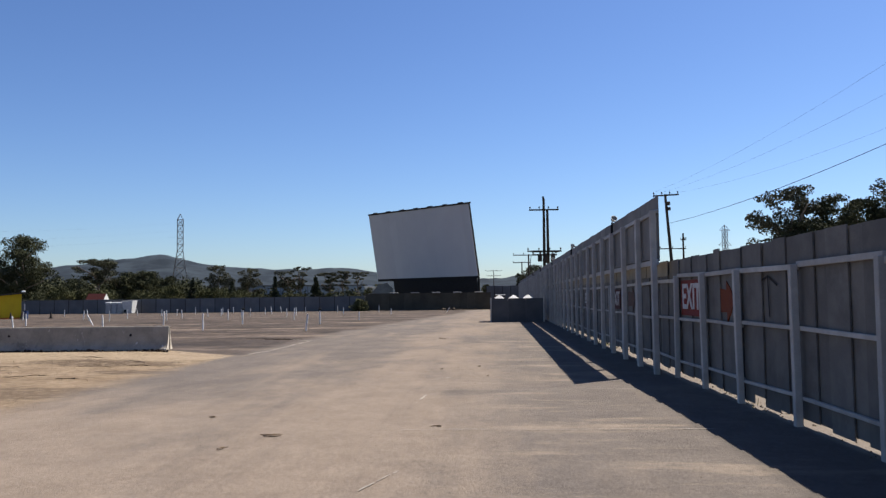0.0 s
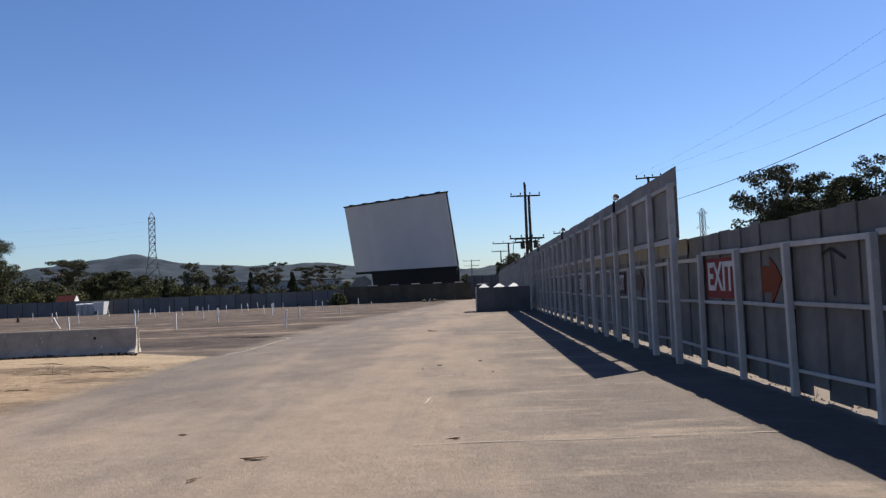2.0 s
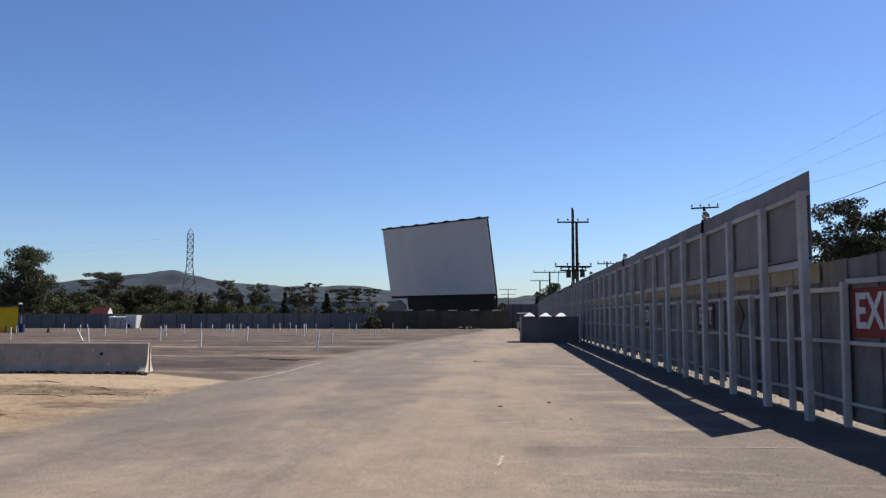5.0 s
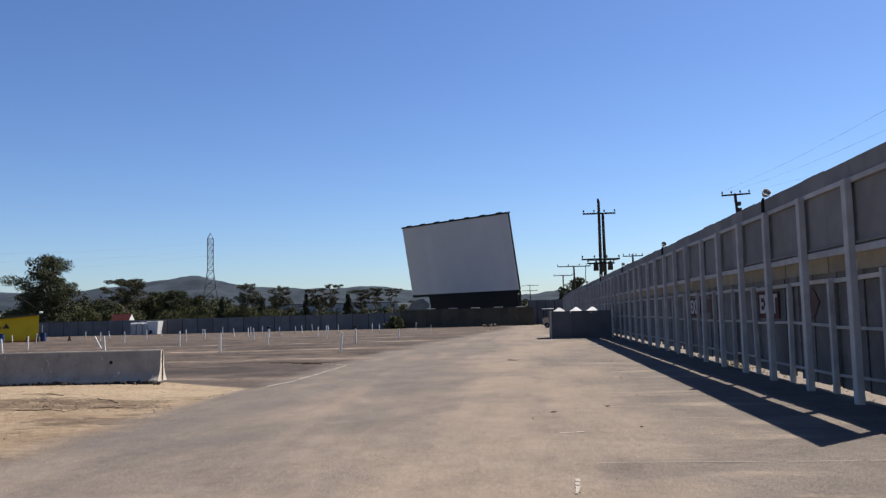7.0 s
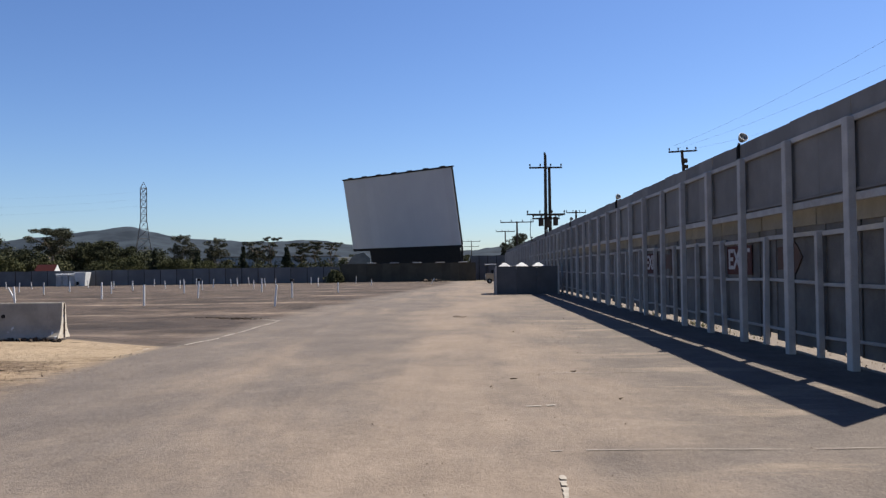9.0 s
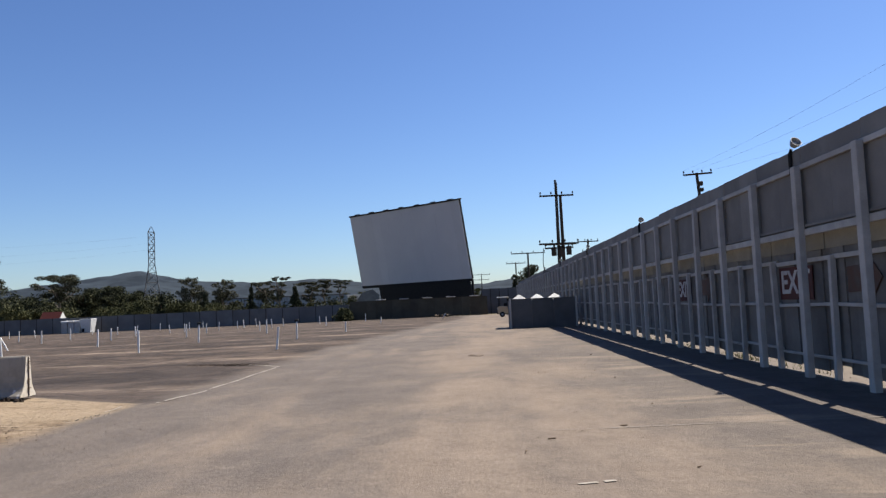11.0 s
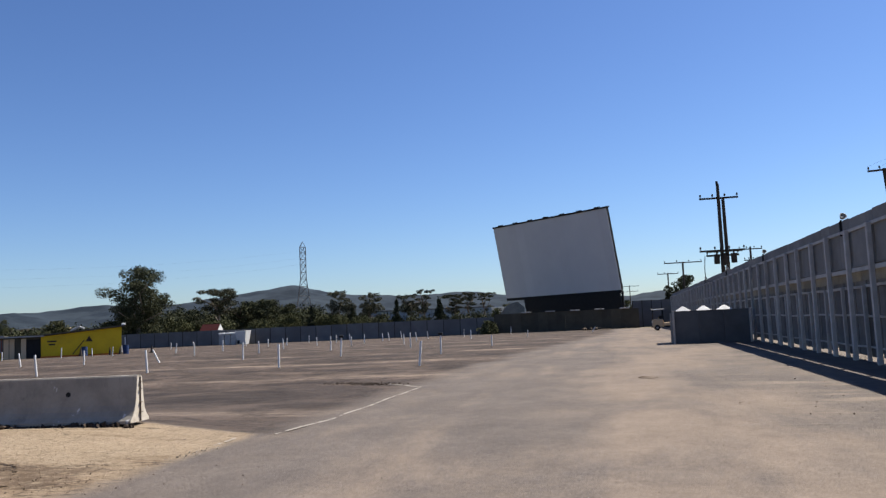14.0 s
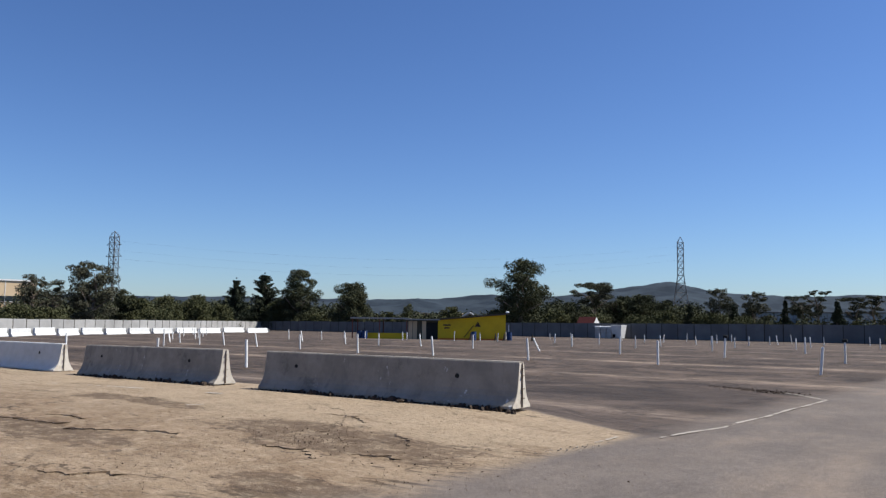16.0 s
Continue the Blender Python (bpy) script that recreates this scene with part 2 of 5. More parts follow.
    dirt = k.mix(k.math("MULTIPLY", vein(0.30, 0.012, wide), k.ramp(k.noise(0.3, 3), 0.45, 0.6)), dirt, (0.056, 0.037, 0.024))
    dirt = k.mix(k.ramp(k.noise(6.5, 9, wide, 0.85), 0.51, 0.60, 0, 0.55), dirt, (0.50, 0.41, 0.31))
    dirt = k.mix(k.ramp(k.noise(13, 6, rough=0.8), 0.56, 0.63, 0, 0.75), dirt, (0.105, 0.074, 0.052))
    dirt = k.mix(k.math("MULTIPLY", k.ramp(holes, 0.7, 0.95, 0.55, 0), k.ramp(k.noise(4.0, 8, rough=0.8), 0.44, 0.56)), dirt, (0.118, 0.084, 0.058))
    dirt = k.mix(1.0, dirt, (0.89, 0.90, 0.84), "MULTIPLY")
    c = k.mix(dirt_f, c, dirt)
    # oil and damp stains
    c = k.mix(k.ramp(k.noise(1.1, 6, k.stretch(p, (0.6, 1, 1)), 0.65), 0.69, 0.76, 0, 0.6), c, (0.075, 0.055, 0.040))
    # mottling at three scales
    m1 = k.ramp(k.noise(0.9, 9, k.stretch(p, (1.4, 0.7, 1)), 0.8, 0.4), 0.36, 0.64, 0.94, 1.06)
    m2 = k.ramp(k.noise(5.0, 8, k.stretch(p, (1.3, 0.6, 1)), 0.82), 0.36, 0.64, 0.95, 1.05)
    m3 = k.ramp(k.noise(17, 5, k.stretch(p, (1.3, 0.5, 1)), 0.75), 0.36, 0.64, 0.94, 1.06)
    sc = k.node("ShaderNodeVectorMath")
    sc.operation = "SCALE"
    k.put(sc.inputs[0], c)
    k.put(sc.inputs["Scale"], k.math("MULTIPLY", m1, k.math("MULTIPLY", m2, m3)))
    c = k.mix(1.0, sc.outputs[0], (0.695, 0.665, 0.660), "MULTIPLY")
    # outside of the lot: dry grass and soil
    out = k.math("MAXIMUM", k.ramp(x, 5.0, 6.0), k.ramp(y, 124, 128))
    c = k.mix(out, c, k.mix(k.ramp(k.noise(0.4, 7), 0.35, 0.65), (0.185, 0.15, 0.09), (0.115, 0.105, 0.058)))
    h = k.math("ADD", k.math("MULTIPLY", k.noise(45, 4), 0.5), k.noise(6, 8, rough=0.7))
    return k.color(c).bump(h, 0.7, 0.04).m


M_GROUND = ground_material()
M_BOARD = worn("weathered_grey_board", (0.130, 0.122, 0.112), (0.176, 0.164, 0.148), (0.062, 0.055, 0.048), scale=2.0, vary=0.28)
M_PANEL = worn("grey_painted_plywood", (0.170, 0.161, 0.150), (0.214, 0.203, 0.188), (0.096, 0.085, 0.074), scale=1.3, vary=0.25)
M_POST = worn("pale_grey_painted_timber", (0.350, 0.336, 0.318), (0.438, 0.421, 0.398), (0.205, 0.182, 0.158), scale=2.5, vary=0.25, amount=0.4)
M_RAIL = worn("pale_rail_timber", (0.340, 0.328, 0.310), (0.440, 0.425, 0.400), (0.225, 0.195, 0.162), scale=3.0, vary=0.25, amount=0.4)
M_SIGN_RED = worn("faded_red_sign_paint", (0.180, 0.026, 0.019), (0.150, 0.032, 0.024), (0.085, 0.028, 0.023), scale=4, amount=0.35)
M_SIGN_OLD = worn("sun_bleached_red_sign_paint", (0.082, 0.026, 0.021), (0.068, 0.027, 0.022), (0.050, 0.028, 0.024), scale=4, amount=0.5)
M_RUST = worn("rusty_orange_paint_remains", (0.112, 0.058, 0.040), (0.100, 0.070, 0.055), (0.105, 0.090, 0.078), scale=5, amount=0.7)
M_WHITE = worn("white_paint", (0.64, 0.64, 0.63), (0.57, 0.57, 0.55), (0.36, 0.345, 0.32), scale=3, amount=0.25)
M_LETTER = worn("weathered_white_letters", (0.50, 0.49, 0.48), (0.42, 0.41, 0.40), (0.25, 0.20, 0.18), scale=5, amount=0.5)
M_ORANGE = worn("orange_spray_paint", (0.187, 0.040, 0.009), (0.166, 0.033, 0.009), (0.091, 0.025, 0.012), scale=5, amount=0.4)
M_BLACK = worn("black_paint", (0.009, 0.009, 0.010), (0.014, 0.014, 0.015), (0.024, 0.022, 0.02))


def concrete_material():
    k = Mat("barrier_concrete", 0.9, 0, 0.2)
    p = k.pos()
    c = k.mix(k.ramp(k.noise(1.6, 8, rough=0.7), 0.35, 0.68), (0.225, 0.202, 0.170), (0.315, 0.284, 0.240))
    drip = k.noise(3.0, 7, k.stretch(p, (1, 1, 0.18)), 0.7)
    c = k.mix(k.ramp(drip, 0.54, 0.66, 0, 0.6), c, (0.165, 0.150, 0.132))
    c = k.mix(k.ramp(k.noise(1.1, 8, rough=0.75), 0.56, 0.66, 0, 0.7), c, (0.125, 0.113, 0.10))
    c = k.mix(k.ramp(k.noise(4.5, 6, k.stretch(p, (1, 1, 0.35)), 0.7), 0.64, 0.69, 0, 0.8), c, (0.60, 0.585, 0.56))
    c = k.mix(k.ramp(k.noise(70, 3), 0.5, 0.75, 0, 0.4), c, (0.18, 0.165, 0.15))
    return k.color(c).bump(k.noise(30, 6, rough=0.7), 0.4, 0.015).m


M_CONCRETE = concrete_material()
M_STEEL = worn("rusty_steel", (0.16, 0.12, 0.09), (0.22, 0.19, 0.17), (0.08, 0.05, 0.03), rough=0.6, metal=0.5)
M_GALV = worn("galvanised_steel", (0.24, 0.25, 0.26), (0.30, 0.31, 0.32), (0.15, 0.15, 0.15), rough=0.55, metal=0.6)
M_SCREEN = worn("screen_white_sheet", (0.486, 0.486, 0.502), (0.517, 0.517, 0.524), (0.395, 0.395, 0.403), scale=0.3, amount=0.2, vary=0.05, bump=0.05)
M_BROWN = worn("brown_timber_wall", (0.068, 0.058, 0.040), (0.086, 0.075, 0.052), (0.040, 0.035, 0.028), scale=0.8)
M_YELLOW = worn("yellow_wall_paint", (0.76, 0.505, 0.020), (0.70, 0.455, 0.018), (0.42, 0.26, 0.028), scale=1.2, amount=0.35)
M_TOWER = worn("dull_tower_steel", (0.085, 0.088, 0.095), (0.115, 0.118, 0.125), (0.06, 0.055, 0.05), rough=0.7, metal=0.2)
M_POLE = worn("creosoted_pole", (0.037, 0.029, 0.022), (0.055, 0.044, 0.035), (0.020, 0.017, 0.014), scale=2)
M_PVC = worn("white_plastic_pipe", (0.74, 0.74, 0.72), (0.66, 0.65, 0.62), (0.42, 0.37, 0.30), scale=5, amount=0.4, vary=0.2)
M_BARK = worn("bark", (0.14, 0.11, 0.085), (0.20, 0.165, 0.13), (0.07, 0.055, 0.045), scale=4)
M_VIVID = worn("bright_orange_paint", (0.62, 0.16, 0.02), (0.55, 0.13, 0.02), (0.30, 0.09, 0.03), scale=3)
M_REDWOOD = worn("red_brown_timber", (0.13, 0.045, 0.032), (0.17, 0.06, 0.042), (0.07, 0.03, 0.024), scale=3)
M_BLUE = worn("blue_plastic", (0.018, 0.042, 0.120), (0.024, 0.054, 0.144), (0.018, 0.024, 0.048))
M_BLUEGREY = worn("blue_grey_sheet_metal", (0.230, 0.285, 0.335), (0.265, 0.320, 0.370), (0.105, 0.126, 0.140), scale=0.3, amount=0.3)
M_BEIGE = worn("beige_stucco", (0.54, 0.40, 0.25), (0.57, 0.43, 0.275), (0.40, 0.30, 0.20), scale=0.3, amount=0.3)
M_LOTFENCE = worn("grey_fence_panel", (0.116, 0.116, 0.119), (0.146, 0.147, 0.149), (0.080, 0.076, 0.071), scale=0.7, vary=0.25, amount=0.4)
M_PALEFENCE = worn("pale_fence_panel", (0.275, 0.272, 0.262), (0.333, 0.326, 0.312), (0.203, 0.188, 0.174), scale=0.7, vary=0.2, amount=0.4)
M_REDROOF = worn("red_roof_sheet", (0.054, 0.005, 0.005), (0.065, 0.008, 0.006), (0.029, 0.005, 0.005))
M_LINE = worn("worn_road_paint", (0.33, 0.297, 0.255), (0.255, 0.227, 0.19), (0.165, 0.144, 0.12), scale=6, grain=25, amount=0.9)
M_FAINT = worn("nearly_gone_road_paint", (0.225, 0.200, 0.172), (0.185, 0.164, 0.140), (0.130, 0.114, 0.097), scale=6, grain=25, amount=0.8)
M_ENCLOSURE = worn("dark_grey_painted_plywood", (0.082, 0.084, 0.089), (0.104, 0.107, 0.111), (0.058, 0.056, 0.054), scale=0.9, vary=0.2, amount=0.4)
# barrier ends: paler than the body, sunlight painted into the concrete
M_CREAM = worn("sunlit_end_concrete", (0.56, 0.52, 0.45), (0.48, 0.44, 0.37), (0.24, 0.20, 0.16), scale=5, amount=0.7)
M_CRACK = worn("dark_crack_soil", (0.042, 0.029, 0.021), (0.063, 0.043, 0.029), (0.028, 0.021, 0.014))
M_CLOD = worn("dry_soil_clod", (0.099, 0.071, 0.050), (0.136, 0.102, 0.071), (0.056, 0.040, 0.031), scale=8)
M_TWIG = worn("dead_wood", (0.155, 0.108, 0.072), (0.215, 0.152, 0.10), (0.08, 0.056, 0.040), scale=8)
M_RAWBOARD = worn("bare_yellowed_plywood", (0.180, 0.161, 0.126), (0.225, 0.203, 0.162), (0.105, 0.094, 0.076), scale=2.0, vary=0.35)
M_WEED = worn("dry_weed", (0.16, 0.17, 0.05), (0.24, 0.21, 0.09), (0.12, 0.10, 0.05))
M_GLASS = Mat("dark_window_glass", 0.08, 0, 0.5).color((0.02, 0.025, 0.03)).m


def leaf_material(name, a, b):
    k = Mat(name, 0.8, 0, 0.08)
    c = k.mix(k.island(), a, b)
    c = k.mix(k.ramp(k.noise(0.5, 4), 0.35, 0.7, 0, 0.5), c, tuple(v * 0.6 for v in a))
    return k.color(c).m


LEAF = {
    "gum": leaf_material("grey_green_leaves", (0.048, 0.050, 0.033), (0.106, 0.102, 0.067)),
    "oak": leaf_material("oak_leaves", (0.034, 0.039, 0.022), (0.082, 0.084, 0.044)),
    "bush": leaf_material("shrub_leaves", (0.044, 0.050, 0.023), (0.108, 0.106, 0.050)),
    "fir": leaf_material("dark_needles", (0.020, 0.026, 0.016), (0.045, 0.051, 0.031)),
    "cedar": leaf_material("cedar_needles", (0.022, 0.028, 0.018), (0.048, 0.054, 0.032)),
    "pine": leaf_material("pine_needles", (0.034, 0.037, 0.024), (0.076, 0.076, 0.047)),
}


# ---- building helpers ----
def mesh_of(name, bm, *mats):
    me = bpy.data.meshes.new(name)
    bm.normal_update()
    bm.to_mesh(me)
    bm.free()
    for m in mats:
        me.materials.append(m)
    return me


def part(name, bm, material, parent, label=""):
    ob = new(name, mesh_of(name, bm, material))
    ob.parent = parent
    return tagged(ob, label)


def place(name, me, parent, m=None, label=""):
    """One more object on a shared mesh."""
    ob = new(name, me)
    ob.parent = parent
    if m is not None:
        ob.matrix_basis = m
    return tagged(ob, label)


def thing(name, m, label, category, group="", kind=""):
    ob = new(name)
    ob.empty_display_size = 0.2
    ob.matrix_basis = m
    return tagged(ob, label, category, group, kind)


def box(bm, c, s, m=None, bevel=0.0):
    r = bmesh.ops.create_cube(bm, size=1.0)["verts"]
    for v in r:
        v.co = Vector((v.co.x * s[0], v.co.y * s[1], v.co.z * s[2]))
    if bevel:
        es = list({e for v in r for e in v.link_edges})
        r = list({v for f in bmesh.ops.bevel(bm, geom=es, offset=bevel, segments=1, affect="EDGES")["faces"] for v in f.verts} | {v for v in r if v.is_valid})
    for v in r:
        v.co = v.co + Vector(c)
        if m is not None:
            v.co = m @ v.co
    return bm


def boxm(c, s, m=None, bevel=0.0):
    return box(bmesh.new(), c, s, m, bevel)


def tube(bm, a, b, r1, r2=None, n=8):
    a, b = Vector(a), Vector(b)
    r2 = r1 if r2 is None else r2
    d = b - a
    q = d.to_track_quat("Z", "Y").to_matrix().to_4x4()
    bmesh.ops.create_cone(bm, cap_ends=True, segments=n, radius1=r1, radius2=r2, depth=d.length, matrix=Matrix.Translation((a + b) / 2) @ q)
    return bm


def tubem(a, b, r1, r2=None, n=8):
    return tube(bmesh.new(), a, b, r1, r2, n)


def prism(bm, profile, length):
    """A profile in (y, z) drawn out along x from 0 to length."""
    a = [bm.verts.new((0, y, z)) for y, z in profile]
    b = [bm.verts.new((length, y, z)) for y, z in profile]
    n = len(profile)
    bm.faces.new(a[::-1])
    bm.faces.new(b)
    for i in range(n):
        bm.faces.new((a[i], a[(i + 1) % n], b[(i + 1) % n], b[i]))
    bmesh.ops.recalc_face_normals(bm, faces=bm.faces[:])
    return bm


def smooth(t, a, b):
    t = min(1.0, max(0.0, (t - a) / (b - a)))
    return t * t * (3 - 2 * t)


def ground_z(x, y):
    d = math.hypot(x, y - 20)
    z = -0.4 * smooth(d, 35, 125)
    # the low bank on which the barriers stand
    bank = smooth(-x, 8.2, 11.5) * (1 - 0.65 * smooth(-x, 16, 27)) * smooth(y, 16, 23.4) * (1 - smooth(y, 24.6, 27.5))
    z += 0.13 * bank
    # speaker rows stand on shallow ridges
    z += 0.05 * smooth(-x, 9, 16) * smooth(y, 34, 40) * (1 - smooth(y, 105, 115)) * math.cos((y - 41) * 2 * math.pi / 10.2)
    return z


# ---- ground ----
def ground():
    def line(lo, hi, step, far):
        a = list(np.arange(lo, hi + 1e-6, step))
        d, x = step, hi
        while x < far:
            d *= 1.35
            x += d
            a.append(x)
        d, x = step, lo
        while x > -far:
            d *= 1.35
            x -= d
            a.insert(0, x)
        return a

    xs, ys = line(-45, 8, 0.5, 4200), line(-4, 60, 0.5, 4200)
    verts = [(x, y, ground_z(x, y) + (noise.noise((x * 0.6, y * 0.6, 3.0)) * 0.012 if -45 < x < 8 and -4 < y < 60 else 0)) for y in ys for x in xs]
    n = len(xs)
    faces = [(j * n + i, j * n + i + 1, (j + 1) * n + i + 1, (j + 1) * n + i) for j in range(len(ys) - 1) for i in range(n - 1)]
    me = bpy.data.meshes.new("ground")
    me.from_pydata(verts, [], faces)
    me.materials.append(M_GROUND)
    for p in me.polygons:
        p.use_smooth = True
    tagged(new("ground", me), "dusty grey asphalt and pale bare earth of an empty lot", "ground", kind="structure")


ground()


def hills():
    """A far ridge all round the open side, higher in a few places."""
    line = [(-40, 0.9), (-15, 1.1), (-5, 1.2), (-2.5, 1.55), (0, 1.2), (4, 1.3), (10.2, 2.15), (15.7, 2.05), (19.8, 2.3), (22, 2.75), (23.3, 3.1), (24.8, 2.85),
            (26.5, 2.63), (29, 2.3), (31, 2.1), (35, 2.15), (37.3, 2.0), (39.5, 1.75), (41.7, 1.75), (44, 1.65), (50, 1.7), (70, 1.5), (110, 1.2)]
    verts, faces = [], []
    az = np.arange(-40, 110, 0.2)
    el = np.interp(az, [a for a, _ in line], [e for _, e in line])
    el = np.convolve(np.pad(el, 2, mode="edge"), np.ones(5) / 5, mode="valid")
    rings = (1500, 1570, 1640, 1710, 1780, 1850, 1920, 1990, 2060, 2130, 2190, 2250, 2500, 3000)
    rise = (0.0, 0.08, 0.17, 0.27, 0.37, 0.48, 0.59, 0.70, 0.80, 0.89, 0.96, 1.0, 0.85, 0.0)
    for a, e in zip(az, el):
        for k, r in enumerate(rings):
            u = radians(a)
            x, y = -2.8 - math.sin(u) * r, 13 + math.cos(u) * r
            z = rise[k] * 2250 * math.tan(radians(e)) * (1 + 0.22 * (1 - rise[k]) * noise.noise((x * 0.004, y * 0.004, 0)))
            spur = 1 - 2 * abs(noise.noise((x * 0.0045, y * 0.0045, 9))) - abs(noise.noise((x * 0.011, y * 0.011, 2)))
            z += 17 * spur * math.sin(math.pi * min(1, rise[k] * 0.94)) + 1.6 * noise.noise((x * 0.03, y * 0.03, 4)) * (rise[k] > 0)
            verts.append((x, y, z - 2))
    n = len(rings)
    for i in range(len(az) - 1):
        for k in range(n - 1):
            faces.append((i * n + k, i * n + k + 1, (i + 1) * n + k + 1, (i + 1) * n + k))
    me = bpy.data.meshes.new("hills")
    me.from_pydata(verts, [], faces)
    k = Mat("hazy_scrub_slopes", 0.95, 0, 0.1)
    # scrub tones shifted to blue: the air's haze is painted into them
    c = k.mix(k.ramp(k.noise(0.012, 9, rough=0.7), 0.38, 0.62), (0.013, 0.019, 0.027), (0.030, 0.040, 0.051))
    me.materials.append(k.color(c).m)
    for p in me.polygons:
        p.use_smooth = True
    tagged(new("backdrop_hills", me), "distant low ridge of scrub hills with blue haze in their colour", "hills", kind="structure")


hills()


# ---- the boarded fence along the lane ----
LOW_TOP = 2.58


def low_x(y):
    """Face of the low fence's boards: it runs in slightly towards the lane."""
    return float(np.interp(y, (-8, 7.6, 12, 17, 26, 60, 130), (5.02, 4.66, 4.54, 4.41, 4.31, 4.25, 4.24)))


def low_fence():
    f = thing("low_board_fence", pose(0, 0, 0), "weathered grey board fence with pale posts and three rails", "fence")
    rng = random.Random(11)
    posts = [-3.8, -1.5, 0.7, 2.95, 5.2, 7.5, 9.85, 12.2, 14.25, 16.35, 18.6, 20.8, 23.15, 25.6, 27.7, 29.85, 32.1] + [34.3 + 2.2 * k for k in range(43)]
    for i, y in enumerate(posts):
        x = low_x(y) - 0.10
        lean = rng.uniform(-0.9, 0.9) + (-3.0 if abs(y - 25.6) < 0.3 else 0)
        h = 2.2 - 0.1 * smooth(y, 13, 19) + rng.uniform(-0.03, 0.03)
        me = mesh_of("post", boxm((0, 0, h / 2 - 0.1), (0.10, 0.105, h + 0.2), bevel=0.008), M_POST) if i in (0, 11) else me
        place("post", me, f, pose(x, y, 0, lean, rng.uniform(-0.6, 0.6), 0))
    for a, b in zip(posts, posts[1:]):
        drop = smooth(a, 13, 19)
        for z, t in ((2.19 - 0.12 * drop, 0.08), (1.30 - 0.05 * drop, 0.06), (0.37, 0.05)):
            za, zb = z + rng.uniform(-0.035, 0.035), z + rng.uniform(-0.035, 0.035)
            xa, xb = low_x(a) - 0.04, low_x(b) - 0.04
            d = Vector((xb - xa, b - a, zb - za))
            m = Matrix.Translation(((xa + xb) / 2, (a + b) / 2, (za + zb) / 2)) @ d.to_track_quat("Y", "Z").to_matrix().to_4x4()
            place("rail", RAILS[t], f, m @ Matrix.Diagonal((1, d.length / 2.15, 1, 1)))
    y, k = -5.6, 0
    while y < 66:
        w = rng.choice((0.30, 0.42, 0.55, 0.55, 0.62))
        gap = -0.075
        lo = 0.06 + 0.06 * smooth(y, 12, 18) + rng.uniform(-0.03, 0.03) + (0.12 if rng.random() < 0.06 else 0)
        hi = LOW_TOP + rng.uniform(-0.016, 0.016) + (0.04 if rng.random() < 0.08 else 0) + 0.06 * math.exp(-((y - 5) / 6) ** 2) + (0.015 if y > 18 else 0)
        me = mesh_of("board", boxm((0, 0, 0), (0.022, w - gap, hi - lo)), M_BOARD)
        place("board", me, f, pose(low_x(y + w / 2) + 0.012 + (0.018 if k % 2 else 0) + rng.uniform(-0.003, 0.003), y + w / 2, (lo + hi) / 2, rng.uniform(-0.3, 0.3), rng.uniform(-0.15, 0.15), 0))
        y += w
        k += 1
    raw = mesh_of("upper_board", boxm((0, 0, 0), (0.016, 1.21, 0.33)), M_RAWBOARD)
    for k in range(42):
        q = 17.4 + 1.22 * k
        place("upper_board", raw, f, pose(low_x(q + 0.6) - 0.012, q + 0.6, 2.40 + rng.uniform(-0.01, 0.01), rng.uniform(-0.4, 0.4)), "bare yellowed plywood strip")
    bm = bmesh.new()
    while y < 128:
        box(bm, (low_x(y), y + 0.27, 1.35), (0.022, 0.535, 2.44 + rng.uniform(-0.04, 0.04)))
        y += 0.55
    part("far_boards", bm, M_BOARD, f)


RAILS = {t: mesh_of("rail", boxm((0, 0, 0), (0.05, 2.15, t), bevel=0.005), M_RAIL) for t in (0.08, 0.06, 0.05)}


def tall_fence():
    f = thing("tall_screen_fence", pose(0, 0, 0), "tall grey plywood light screen on pale timber posts", "fence")
    rng = random.Random(7)
    y0, step, n = 17.05, 2.24, 50
    post = mesh_of("post", boxm((0, 0, 1.82), (0.12, 0.17, 3.84), bevel=0.01), M_POST)
    girt = mesh_of("girt", boxm((0, 0, 0), (0.06, step, 0.12), bevel=0.006), M_RAIL)
    cap = mesh_of("top_rail", boxm((0, 0, 0), (0.06, step, 0.09), bevel=0.006), M_POST)
    ledge = mesh_of("ledge", boxm((0, 0, 0), (0.05, step, 0.045)), M_PANEL)
    panels = [mesh_of("panel", boxm((0, 0, 0), (0.018, w, 1.50)), M_PANEL) for w in (1.112, 1.108)]
    for k in range(n):
        y = y0 + step * k
        place("post", post, f, pose(4.02, y - {1: 0.14, 2: 0.10}.get(k, 0.0), -0.02, rng.uniform(-0.5, 0.5), rng.uniform(-0.4, 0.4), rng.uniform(-2, 2)))
        if k < n - 1:
            place("girt", girt, f, pose(4.10, y + step / 2, 2.55 + rng.uniform(-0.010, 0.010), rng.uniform(-0.3, 0.3)))
            place("ledge", ledge, f, pose(4.11, y + step / 2, 2.66 + rng.uniform(-0.01, 0.01), rng.uniform(-0.3, 0.3)))
            place("top_rail", cap, f, pose(4.10, y + step / 2, 3.70 + rng.uniform(-0.01, 0.01), rng.uniform(-0.3, 0.3)))
            for j in range(2):
                z = 3.315 + 0.03 * noise.noise((y * 0.3, 0, 0)) + rng.uniform(-0.012, 0.012)
                place("panel", panels[j], f, pose(4.145 + rng.uniform(-0.004, 0.004), y + step * (0.25 + 0.5 * j), z, rng.uniform(-0.3, 0.3), 0, 0))


low_fence()
tall_fence()


